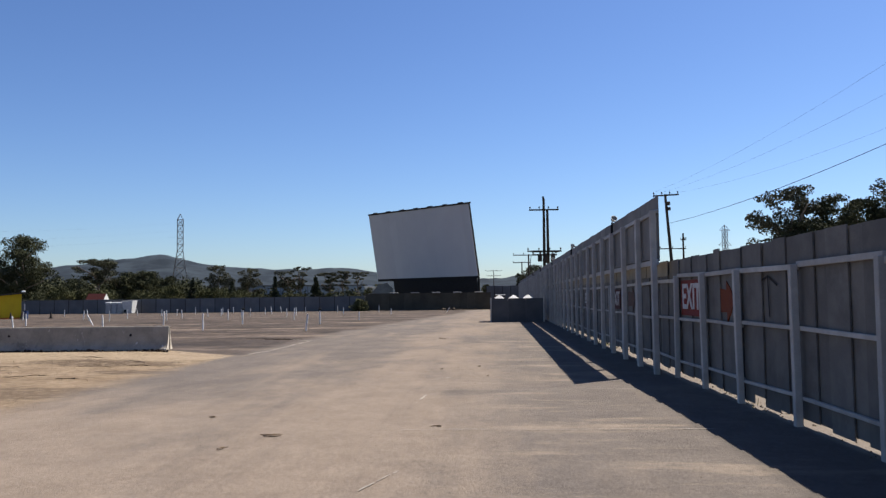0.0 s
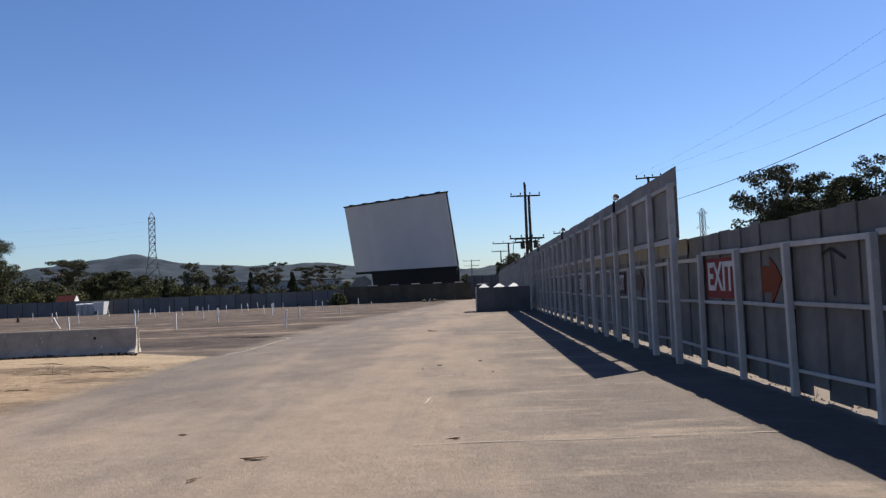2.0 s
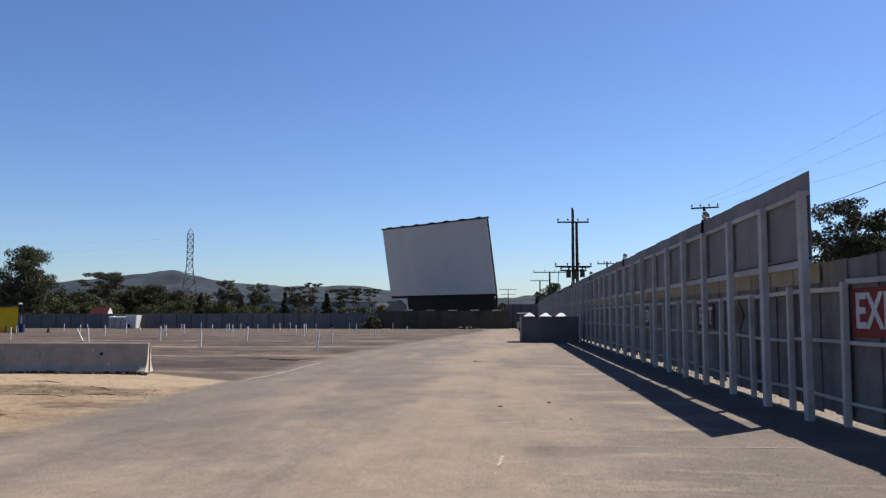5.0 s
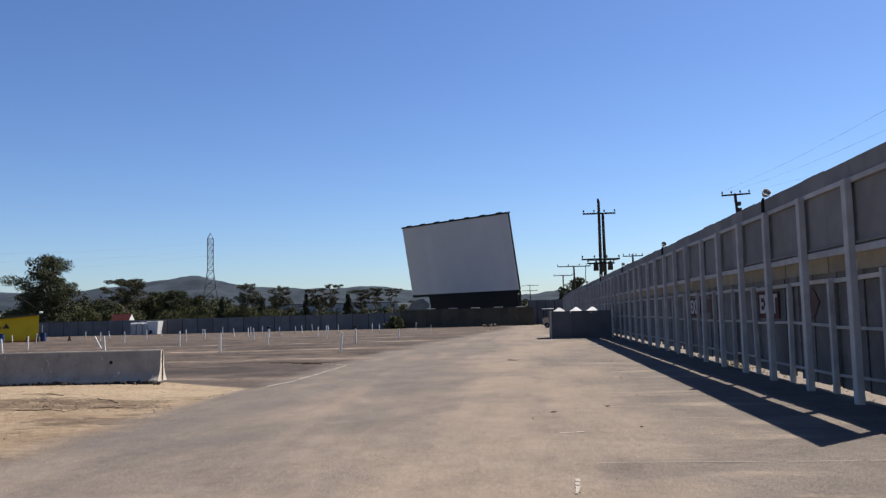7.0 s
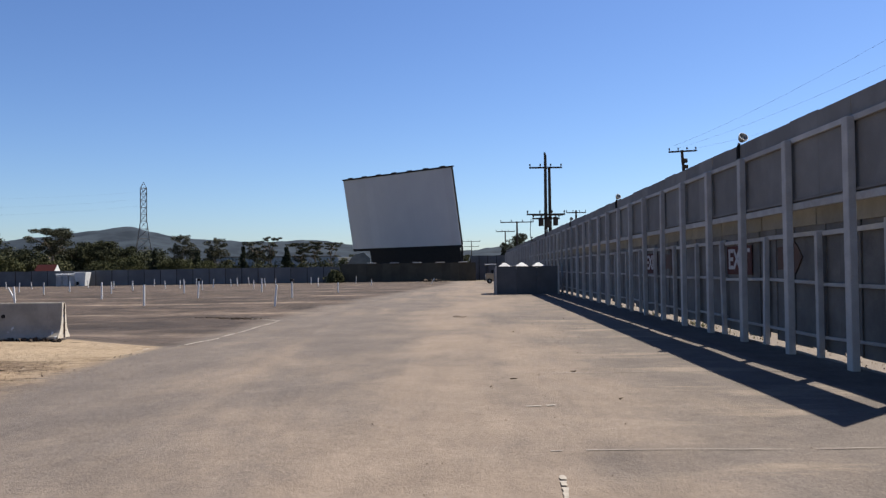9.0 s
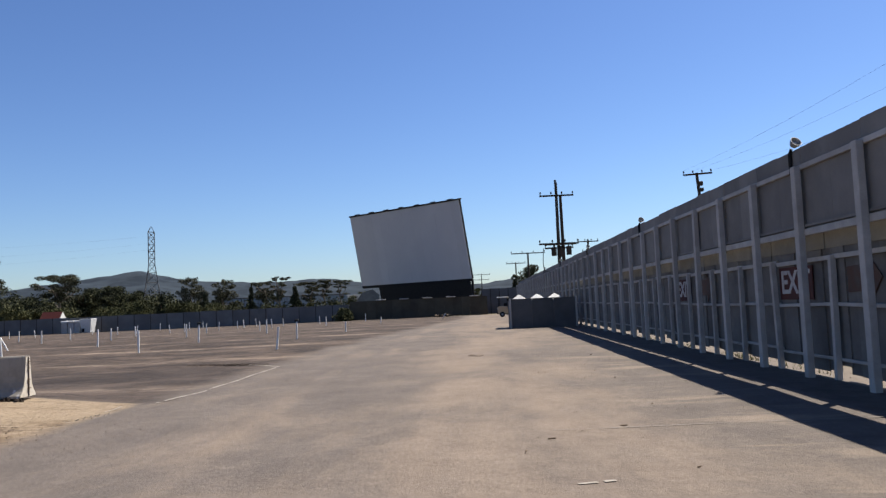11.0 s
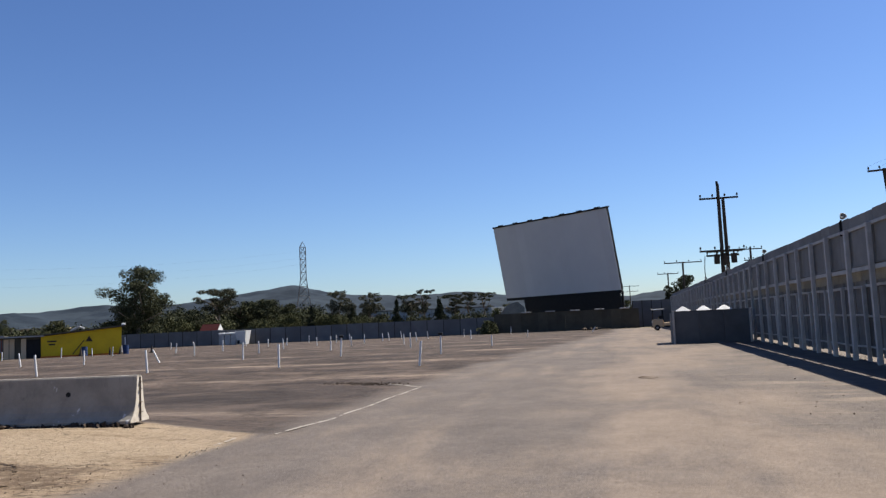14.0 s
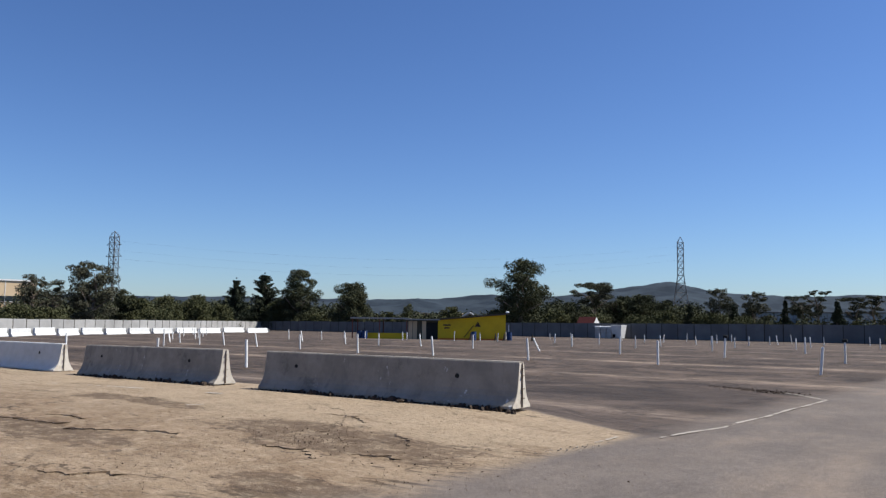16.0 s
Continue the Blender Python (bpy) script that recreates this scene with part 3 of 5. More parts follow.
def text_mesh(body, size, depth, material, bold=0.0):
    cu = bpy.data.curves.new("text", "FONT")
    cu.body, cu.size, cu.extrude, cu.offset = body, size, depth, bold
    cu.align_x, cu.align_y = "CENTER", "CENTER"
    ob = new("text_maker", cu)
    bpy.context.view_layer.update()
    me = bpy.data.meshes.new_from_object(ob.evaluated_get(bpy.context.evaluated_depsgraph_get()))
    bpy.data.objects.remove(ob)
    me.materials.clear()
    me.materials.append(material)
    return me


def exit_sign(y_right, y_left, z, h, board=M_SIGN_RED):
    yc, w = (y_right + y_left) / 2, y_left - y_right
    x = low_x(yc) - 0.016
    s = thing("exit_sign", pose(x, yc, z, 0, 0, 0), "faded red sign with large white EXIT lettering on the boards", "sign", "exit signs on the fence")
    part("sign_board", boxm((0, 0, 0), (0.014, w, h)), board, s)
    me = text_mesh("EXIT", 0.78, 0.004, M_LETTER, 0.018)
    co = [v.co for v in me.vertices]
    tw, th = max(c.x for c in co) - min(c.x for c in co), max(c.y for c in co) - min(c.y for c in co)
    m = Matrix(((0, 0, -1, -0.012), (-(w * 0.86) / tw, 0, 0, 0), (0, 0.72 * h / th, 0, 0.0), (0, 0, 0, 1)))
    me.transform(m)
    place("lettering", me, s, None, "white painted letters")


def flat_shape(points, x, depth=0.006):
    """A flat outline in (y, z), a little proud of the boards."""
    bm = bmesh.new()
    a = [bm.verts.new((x, y, z)) for y, z in points]
    fc = bm.faces.new(a)
    r = bmesh.ops.extrude_face_region(bm, geom=[fc])
    for v in r["geom"]:
        if isinstance(v, bmesh.types.BMVert):
            v.co.x -= depth
    bmesh.ops.recalc_face_normals(bm, faces=bm.faces[:])
    return bm


def orange_arrow(yc, paint=M_ORANGE):
    pts = [(yc + 0.56, 1.88), (yc + 0.2, 1.90), (yc - 0.14, 1.87), (yc - 0.12, 2.03), (yc - 0.36, 1.90), (yc - 0.58, 1.69), (yc - 0.33, 1.44), (yc - 0.13, 1.30), (yc - 0.15, 1.48), (yc + 0.55, 1.46), (yc + 0.53, 1.7)]
    tagged(new("orange_arrow", mesh_of("orange_arrow", flat_shape(pts, low_x(yc) + 0.018, 0.021), paint)), "faded orange spray-painted arrow on the board fence", "painted arrow", "orange arrows on the fence")


exit_sign(14.52, 16.28, 1.73, 0.74)
exit_sign(24.05, 25.62, 1.66, 0.62, M_SIGN_OLD)
exit_sign(32.2, 33.8, 1.64, 0.62, M_SIGN_OLD)
exit_sign(5.3, 7.05, 1.76, 0.78)
orange_arrow(13.25)
for y in (22.25, 30.85):
    orange_arrow(y, M_RUST)


def black_arrow():
    bm = bmesh.new()
    x = low_x(11.2) - 0.003
    tube(bm, (x, 11.05, 1.45), (x, 11.09, 2.07), 0.018, n=6)
    tube(bm, (x, 11.09, 2.07), (x, 11.62, 1.96), 0.018, n=6)
    tube(bm, (x, 11.09, 2.07), (x, 10.70, 1.93), 0.018, n=6)
    for v in bm.verts:
        v.co.x = x + (v.co.x - x) * 0.35
    tagged(new("graffiti_arrow", mesh_of("graffiti_arrow", bm, M_BLACK)), "thin black spray-painted arrow pointing up on grey boards", "graffiti")


black_arrow()


def flood_lamp(y):
    t = thing("flood_lamp", pose(4.10, y, 3.72, 0, 0, 0), "small floodlight on a bracket at the fence top", "floodlight", "floodlights along the fence")
    part("bracket", tube(tubem((0, 0, -0.1), (0, 0, 0.30), 0.035), (0, 0, 0.30), (0.02, -0.04, 0.38), 0.028), M_BLACK, t)
    m = look((0.03, -0.07, 0.42), (0.25, -0.85, 0.95))
    bm = bmesh.new()
    rings = []
    for r, z in ((0.025, 0.0), (0.06, -0.02), (0.09, -0.08), (0.105, -0.14), (0.094, -0.14), (0.05, -0.05)):
        rings.append([bm.verts.new(m @ Vector((math.cos(a) * r, math.sin(a) * r, z))) for a in np.linspace(0, 2 * math.pi, 14, endpoint=False)])
    for a, b in zip(rings, rings[1:]):
        for i in range(14):
            bm.faces.new((a[i], a[(i + 1) % 14], b[(i + 1) % 14], b[i]))
    bmesh.ops.recalc_face_normals(bm, faces=bm.faces[:])
    part("shade", bm, M_GALV, t, "dull metal reflector shade")
    bm = bmesh.new()
    bmesh.ops.create_icosphere(bm, subdivisions=2, radius=0.042, matrix=m @ Matrix.Translation((0, 0, -0.07)))
    part("bulb", bm, M_RAIL, t, "pale glass bulb")


for y in (24.15, 37.95, 51.7, 65.5, 79.3):
    flood_lamp(y)


# ---- concrete barriers ----
def barrier_mesh(length, mat):
    half = [(0.295, 0.03), (0.293, 0.075), (0.225, 0.15), (0.178, 0.23), (0.147, 0.32), (0.125, 0.43), (0.108, 0.56), (0.078, 0.785), (0.06, 0.81)]
    prof = [(-y, z) for y, z in half] + half[::-1]
    bm = prism(bmesh.new(), prof, length)
    cuts = [length * k / 12 for k in range(1, 12)]
    for c in cuts:
        bmesh.ops.bisect_plane(bm, geom=bm.verts[:] + bm.edges[:] + bm.faces[:], plane_co=(c, 0, 0), plane_no=(1, 0, 0))
    for v in bm.verts:
        v.co += Vector((0, noise.noise(v.co * 1.9) * 0.006, noise.noise(v.co * 1.3 + Vector((7, 0, 0))) * 0.006 if v.co.z > 0.7 else 0))
    return mesh_of("body", bm, mat)


def concrete_barrier(a, b, za, zb, mat=M_CONCRETE, label="long grey concrete traffic barrier, stained and chipped along its foot"):
    a, b = Vector((*a, za)), Vector((*b, zb))
    d = b - a
    m = Matrix.Translation(a) @ Matrix.Rotation(math.atan2(d.y, d.x), 4, "Z") @ Matrix.Rotation(-math.atan2(d.z, d.xy.length), 4, "Y")
    t = thing("concrete_barrier", m, label, "traffic barrier", "concrete barriers by the lane")
    n = d.length
    place("body", barrier_mesh(n, mat), t)
    # thin added caps whose pale colour stands for sun on the ends
    for u in (-0.008, n + 0.001):
        side = [(0.285, 0.04), (0.283, 0.08), (0.217, 0.15), (0.170, 0.23), (0.139, 0.32), (0.117, 0.43), (0.072, 0.78)]
        end = [(-y, z) for y, z in side] + side[::-1]
        bm = prism(bmesh.new(), end, 0.007)
        bmesh.ops.translate(bm, vec=(u, 0, 0), verts=bm.verts[:])
        part("end_face", bm, M_CREAM, t, "pale concrete end face with sunlight in its colour")
    for u in (0.15, 0.80):
        for s in (1, -1):
            bm = tubem((n * u, s * 0.05, 0.52), (n * u, s * 0.117, 0.52), 0.045, n=12)
            part("lifting_hole", bm, M_BLACK, t, "dark round socket")
    for u in (-0.02, n + 0.02):
        part("connecting_rod", tubem((u, 0, 0.05), (u, 0, 0.78), 0.014, n=8), M_STEEL, t, "rusty steel pin")
        for z in (0.2, 0.36, 0.58, 0.70):
            part("loop", boxm((u, 0, z), (0.07, 0.06, 0.014), bevel=0.004), M_STEEL, t)


concrete_barrier((-16.55, 24.05), (-10.38, 24.42), 0.115, 0.12)
concrete_barrier((-24.1, 23.95), (-18.0, 23.98), 0.05, 0.11)
concrete_barrier((-32.0, 24.0), (-25.8, 24.1), 0.01, 0.035, M_WHITE, "long white-painted concrete traffic barrier with scuffed foot")


# ---- drive-in screen ----
def movie_screen():
    th, lean = radians(48.8), radians(10.3)
    br = Vector((-2.61, 129.64, 5.09))
    dx = Vector((-math.sin(th), math.cos(th), 0))
    nrm = Vector((-math.cos(th), -math.sin(th), 0))
    up = Vector((0, 0, 1)) * math.cos(lean) + nrm * math.sin(lean)
    out = dx.cross(up)
    m = Matrix((dx, up, out)).transposed().to_4x4()
    if out.dot(nrm) < 0:
        m = Matrix((dx, up, -out)).transposed().to_4x4()
    W, H = 25.2, 12.18
    t = thing("movie_screen", Matrix.Translation(br), "huge white drive-in movie screen leaning over a black base", "movie screen")

    def slab(name, u0, u1, v0, v1, w0, w1, mat, label=""):
        bm = bmesh.new()
        box(bm, ((u0 + u1) / 2, (v0 + v1) / 2, (w0 + w1) / 2), (u1 - u0, v1 - v0, w1 - w0), m)
        bmesh.ops.recalc_face_normals(bm, faces=bm.faces[:])
        part(name, bm, mat, t, label)

    for i in range(14):
        slab("screen_panel", W * i / 14 + 0.004, W * (i + 1) / 14 - 0.004, 0, H - 0.25, -0.10, 0, M_SCREEN)
    slab("top_edge", -0.15, W + 0.15, H - 0.25, H, -0.55, 0.08, M_BLACK, "black top rail")
    slab("frame_back", 0, W, -0.05, H - 0.2, -0.5, -0.11, M_BLACK)
    for i in range(7):
        slab("cap_bracket", W * (i + 0.4) / 7, W * (i + 0.4) / 7 + 0.8, H, H + 0.13, -0.4, 0.05, M_BLACK)
    slab("black_skirt", 0.5, W - 4.2, -2.9, -0.02, -0.35, -0.06, M_BLACK, "black painted lower skirt")
    slab("skirt_rail", 0, W, -0.45, -0.02, -0.3, -0.03, M_BLACK)
    for i in range(9):
        u = 0.6 + i * (W - 5.4) / 8
        a = m @ Vector((u, -0.2, -0.5)) - nrm * 0.4
        part("leg", tubem((a.x, a.y, a.z), (a.x, a.y, -5.6), 0.18, n=8), M_BLACK, t)


movie_screen()


def screen_wall():
    f = thing("screen_base_fence", pose(0, 0, 0), "brown timber wall in front of the screen's foot", "wall")
    x = -20.0
    rng = random.Random(3)
    while x < -1.2:
        w = 1.22
        place("panel", mesh_of("panel", boxm((0, 0, 1.05), (w - 0.004, 0.05, 2.62 + rng.uniform(-0.05, 0.05))), M_BROWN), f, pose(x + w / 2, 122.4 + rng.uniform(-0.02, 0.02), -0.02))
        x += w
    for k in range(5):
        part("light_box", boxm((-15.5 + k * 3.3, 122.1, 2.42), (1.3, 0.35, 0.14), bevel=0.02), M_RAIL, f, "pale trough lamp cover")


screen_wall()


def screen_foot_things():
    t = thing("leaning_sheet", pose(-18.2, 127.5, -0.4, 0, 0, 12), "sun-bleached plywood sheet leaning under the screen's edge", "plywood sheet")
    bm = bmesh.new()
    pts = [(-1.5, 0.0), (1.6, 0.0), (1.9, 3.6), (0.9, 4.5), (-0.6, 4.1), (-1.8, 2.6)]
    a = [bm.verts.new((x, 0.3 * z / 4, z)) for x, z in pts]
    r = bmesh.ops.extrude_face_region(bm, geom=[bm.faces.new(a)])
    for v in r["geom"]:
        if isinstance(v, bmesh.types.BMVert):
            v.co.y += 0.05
    bmesh.ops.recalc_face_normals(bm, faces=bm.faces[:])
    part("sheet", bm, M_RAWBOARD, t)
    part("prop", tubem((0.4, 1.6, 0), (0.3, 0.35, 3.4), 0.06), M_POLE, t, "dark timber prop")
    g = random.Random(8)
    t = thing("debris_pile", pose(-6.6, 120.2, ground_z(-6.6, 120.2)), "low pile of dark boards and rubble by the brown wall", "debris")
    for k in range(9):
        x, y = g.uniform(-1.3, 1.3), g.uniform(-0.4, 0.4)
        m = pose(x, y, 0.10 + 0.05 * (k % 4), g.uniform(-8, 8), g.uniform(-12, 12), g.uniform(-35, 35))
        part("plank", boxm((0, 0, 0), (g.uniform(0.8, 1.9), 0.2, 0.05), m), M_POLE if k % 3 else M_BROWN, t)
    for k in range(5):
        bm = bmesh.new()
        bmesh.ops.create_icosphere(bm, subdivisions=1, radius=g.uniform(0.16, 0.3), matrix=pose(g.uniform(-1.2, 1.2), g.uniform(-0.3, 0.3), 0.16))
        part("lump", bm, M_CLOD, t)
    for x, y in ((-56.5, 84.0), (-54.9, 86.5), (-52.8, 85.2), (-51.0, 88.0)):
        t = thing("traffic_cone", pose(x, y, ground_z(x, y)), "small dark weathered traffic cone standing in the lot", "traffic cone", "cones beyond the stakes")
        part("base", boxm((0, 0, 0.03), (0.42, 0.42, 0.06), bevel=0.01), M_BLACK, t)
        part("cone", tubem((0, 0, 0.05), (0, 0, 0.78), 0.17, 0.04, n=12), M_POLE, t)


screen_foot_things()


def panel_fence(name, a, b, za, zb, ha, hb, width, mat, label):
    """A fence of upright panels with posts between them, from a to b."""
    a, b = Vector(a), Vector(b)
    n = max(1, round((b - a).length / width))
    f = thing(name, pose(0, 0, 0), label, "fence")
    rz = math.degrees(math.atan2(b.y - a.y, b.x - a.x))
    w = (b - a).length / n
    rng = random.Random(n)
    h = (ha + hb) / 2
    pan = mesh_of("panel", boxm((0, 0, h / 2), (w - 0.03, 0.04, h)), mat)
    pst = mesh_of("post", boxm((0, 0, h / 2), (0.09, 0.09, h + 0.06)), M_POLE)
    for i in range(n):
        u = (i + 0.5) / n
        p = a.lerp(b, u)
        place("panel", pan, f, pose(p.x, p.y, za + (zb - za) * u + rng.uniform(-0.03, 0.03), rng.uniform(-0.7, 0.7), 0, rz))
        q = a.lerp(b, i / n)
        place("post", pst, f, pose(q.x, q.y, za + (zb - za) * i / n, 0, 0, rz))
    return f


panel_fence("boundary_fence", (-142, 122.5), (-20.1, 122.5), -0.85, -0.42, 2.4, 2.4, 2.4, M_LOTFENCE, "long grey panel fence along the far side of the lot")
panel_fence("side_fence", (-141.5, 122.2), (-78, 22), -0.45, -0.5, 1.95, 1.95, 2.4, M_PALEFENCE, "pale sunlit panel fence with dark posts behind white barriers")
panel_fence("corner_fence", (-1.2, 127.6), (4.0, 127.6), -0.3, -0.3, 3.7, 3.7, 1.3, M_LOTFENCE, "tall grey board fence at the end of the lane")


# ---- enclosure with bins by the fence ----
def bin_enclosure():
    f = thing("bin_enclosure", pose(0, 0, 0), "grey plywood enclosure beside the fence", "enclosure")
    for i in range(3):
        part("panel", boxm((0.62 + i * 1.2, 53.9, 0.79), (1.185, 0.05, 1.58)), M_ENCLOSURE, f)
    for i in range(2):
        part("side_panel", boxm((0.02, 54.6 + i * 1.25, 0.77), (0.05, 1.235, 1.54)), M_ENCLOSURE, f)
    part("top_rail", boxm((1.82, 53.9, 1.60), (3.7, 0.09, 0.05)), M_ENCLOSURE, f)
    for x in (0.03, 3.66):
        part("post", boxm((x, 53.84, 0.82), (0.10, 0.10, 1.66), bevel=0.01), M_POST, f)


bin_enclosure()


def white_bin(x, y):
    t = thing("trash_bin", pose(x, y, 0), "trash bin with a peaked white lid behind the grey enclosure", "trash bin", "bins in the enclosure")
    part("body", boxm((0, 0, 0.72), (0.92, 0.95, 1.46), bevel=0.03), M_LOTFENCE, t)
    bm = bmesh.new()
    bmesh.ops.create_cone(bm, cap_ends=True, segments=4, radius1=0.74, radius2=0.08, depth=0.34, matrix=Matrix.Translation((0, 0, 1.68)) @ Matrix.Rotation(radians(45), 4, "Z"))
    bmesh.ops.bevel(bm, geom=bm.edges[:], offset=0.025, segments=1, affect="EDGES")
    part("lid", bm, M_WHITE, t, "white peaked plastic lid")


for x in (0.6, 1.62, 2.62):
    white_bin(x, 55.2)


# ---- speaker stakes ----
def stake(x, y, h, lean, cap=False, turn=0.0):
    t = thing("speaker_stake", pose(x, y, ground_z(x, y) - 0.02, 0, 0, turn), "white plastic pipe stake standing in the lot" + (" with a black cap" if cap else ""), "stake", "white stakes in the lot")
    place("pipe", PIPE, t, pose(0, 0, 0, 0, lean, 0) @ Matrix.Diagonal((1, 1, h, 1)))
    place("soil_collar", COLLAR, t)
    if cap:
        place("cap", CAP, t, pose(0, 0, 0, 0, lean, 0) @ pose(0, 0, h))


PIPE = mesh_of("pipe", tubem((0, 0, 0), (0, 0, 1.0), 0.042, n=10), M_PVC)
CAP = mesh_of("cap", boxm((0, 0, 0.0), (0.2, 0.13, 0.13), bevel=0.02), M_BLACK)
_b = bmesh.new()
bmesh.ops.create_cone(_b, cap_ends=True, segments=14, radius1=0.42, radius2=0.10, depth=0.06, matrix=Matrix.Translation((0.05, 0, 0.03)))
for _v in _b.verts:
    _v.co += Vector((_v.co.x * 0.5 * noise.noise(_v.co * 3), _v.co.y * 0.4 * noise.noise(_v.co * 4 + Vector((3, 0, 0))), 0))
COLLAR = mesh_of("soil_collar", _b, M_CRACK)

rng = random.Random(21)
for x, y, h, lean, cap in (
    (-9.8, 41.0, 0.96, 6, 0), (-15.9, 42.2, 0.98, 0, 0), (-21.0, 41.0, 0.97, -4, 0), (-26.1, 41.0, 0.94, -6, 0), (-30.2, 40.3, 0.98, -3, 0), (-36.3, 42.0, 0.85, -4, 0),
    (-16.5, 51.0, 1.06, 3, 1), (-11.2, 50.7, 1.03, 0, 1), (-21.8, 50.8, 0.98, 1, 0), (-26.8, 51.1, 0.9, -32, 0), (-31.9, 51.7, 0.87, 0, 0), (-38.4, 54.5, 0.9, -10, 0), (-41.9, 54.0, 0.87, 0, 0), (-45.3, 54.1, 0.9, -11, 0),
    (-24.5, 29.5, 0.97, -2, 0), (-38.3, 30.2, 0.95, -2, 0), (-30.0, 29.6, 0.9, 3, 0), (-44.9, 39.1, 1.05, 0, 0), (-47.1, 43.0, 0.9, -2, 0), (-41.4, 43.1, 0.88, -13, 0), (-45.3, 43.6, 0.9, -12, 0), (-54.4, 46.3, 0.85, -6, 0), (-56.3, 46.7, 0.85, -30, 0),
    (-26.5, 62.4, 0.9, 0, 0), (-31.4, 62.6, 0.93, 0, 0), (-21.5, 62.8, 0.94, 0, 0), (-15.8, 62.0, 1.0, 0, 0), (-10.2, 60.0, 0.72, 0, 0), (-54.5, 58.0, 0.98, -18, 0), (-56.1, 61.6, 0.87, -3, 0), (-64.2, 64.7, 0.98, -6, 0), (-53.9, 69.9, 0.85, -4, 0), (-51.7, 79.3, 0.8, -4, 0),
    (-20.2, 76.2, 0.9, 0, 0), (-15.9, 83.2, 0.89, 0, 0), (-11.0, 84.8, 0.7, 3, 0), (-21.9, 86.8, 0.97, -4, 0), (-27.3, 87.2, 0.95, 3, 0), (-29.0, 82.6, 0.85, 0, 0), (-31.9, 86.5, 0.9, -5, 0), (-38.4, 89.3, 0.85, 0, 0), (-26.1, 91.7, 0.93, -6, 0), (-39.5, 96.2, 0.9, 12, 0), (-5.8, 97.6, 0.75, 32, 0), (-21.4, 107.6, 1.0, 0, 0), (-42.0, 109.0, 1.0, 3, 0), (-37.0, 110.5, 0.96, 0, 0), (-30.2, 111.0, 0.98, -7, 0), (-15.9, 109.0, 1.0, 2, 0),
):
    stake(x, y, h, lean, cap, rng.uniform(-15, 15))
for y in (73.5, 98.5):
    for k in range(9):
        x = -24 - k * 5.4 + rng.uniform(-0.8, 0.8)
        stake(x, y + rng.uniform(-1, 1), rng.uniform(0.8, 1.0), rng.choice((0, 0, 2, -3, 5, -9)), 0, rng.uniform(-20, 20))
for k in range(9):
    stake(-62 - k * 4.6, 52 + 3.2 * k + rng.uniform(-2, 2), rng.uniform(0.8, 1.0), rng.choice((0, 3, -4, 8, -12)), 0, rng.uniform(-20, 20))


# ---- white barriers along the side fence ----
def white_barrier(a, b):
    d = b - a
    n = d.length
    t = thing("white_barrier", Matrix.Translation(a) @ Matrix.Rotation(math.atan2(d.y, d.x), 4, "Z"), "white plastic traffic barrier in full sun", "traffic barrier", "white barriers along the side fence")
    prof = [(-0.28, 0), (-0.28, 0.12), (-0.12, 0.34), (-0.09, 0.82), (0.09, 0.82), (0.12, 0.34), (0.28, 0.12), (0.28, 0)]
    bm = prism(bmesh.new(), prof, n)
    bmesh.ops.bevel(bm, geom=[e for e in bm.edges], offset=0.02, segments=1, affect="EDGES")
    part("body", bm, M_WHITE, t)
    part("connector", boxm((n + 0.3, 0, 0.4), (0.6, 0.10, 0.5), bevel=0.02), M_LOTFENCE, t)


def on_arc(k):
    """A place on the long curve of white barriers, k barriers along it."""
    az, d = radians(68.7 - 1.30 * k - 0.0135 * k * k), 85.0 + 4.9 * k
    x, y = -2.84 - math.sin(az) * d, 13.02 + math.cos(az) * d
    return Vector((x, y, ground_z(x, y) - 0.01))


for k in range(-2, 12):
    white_barrier(on_arc(k), on_arc(k + 0.84))


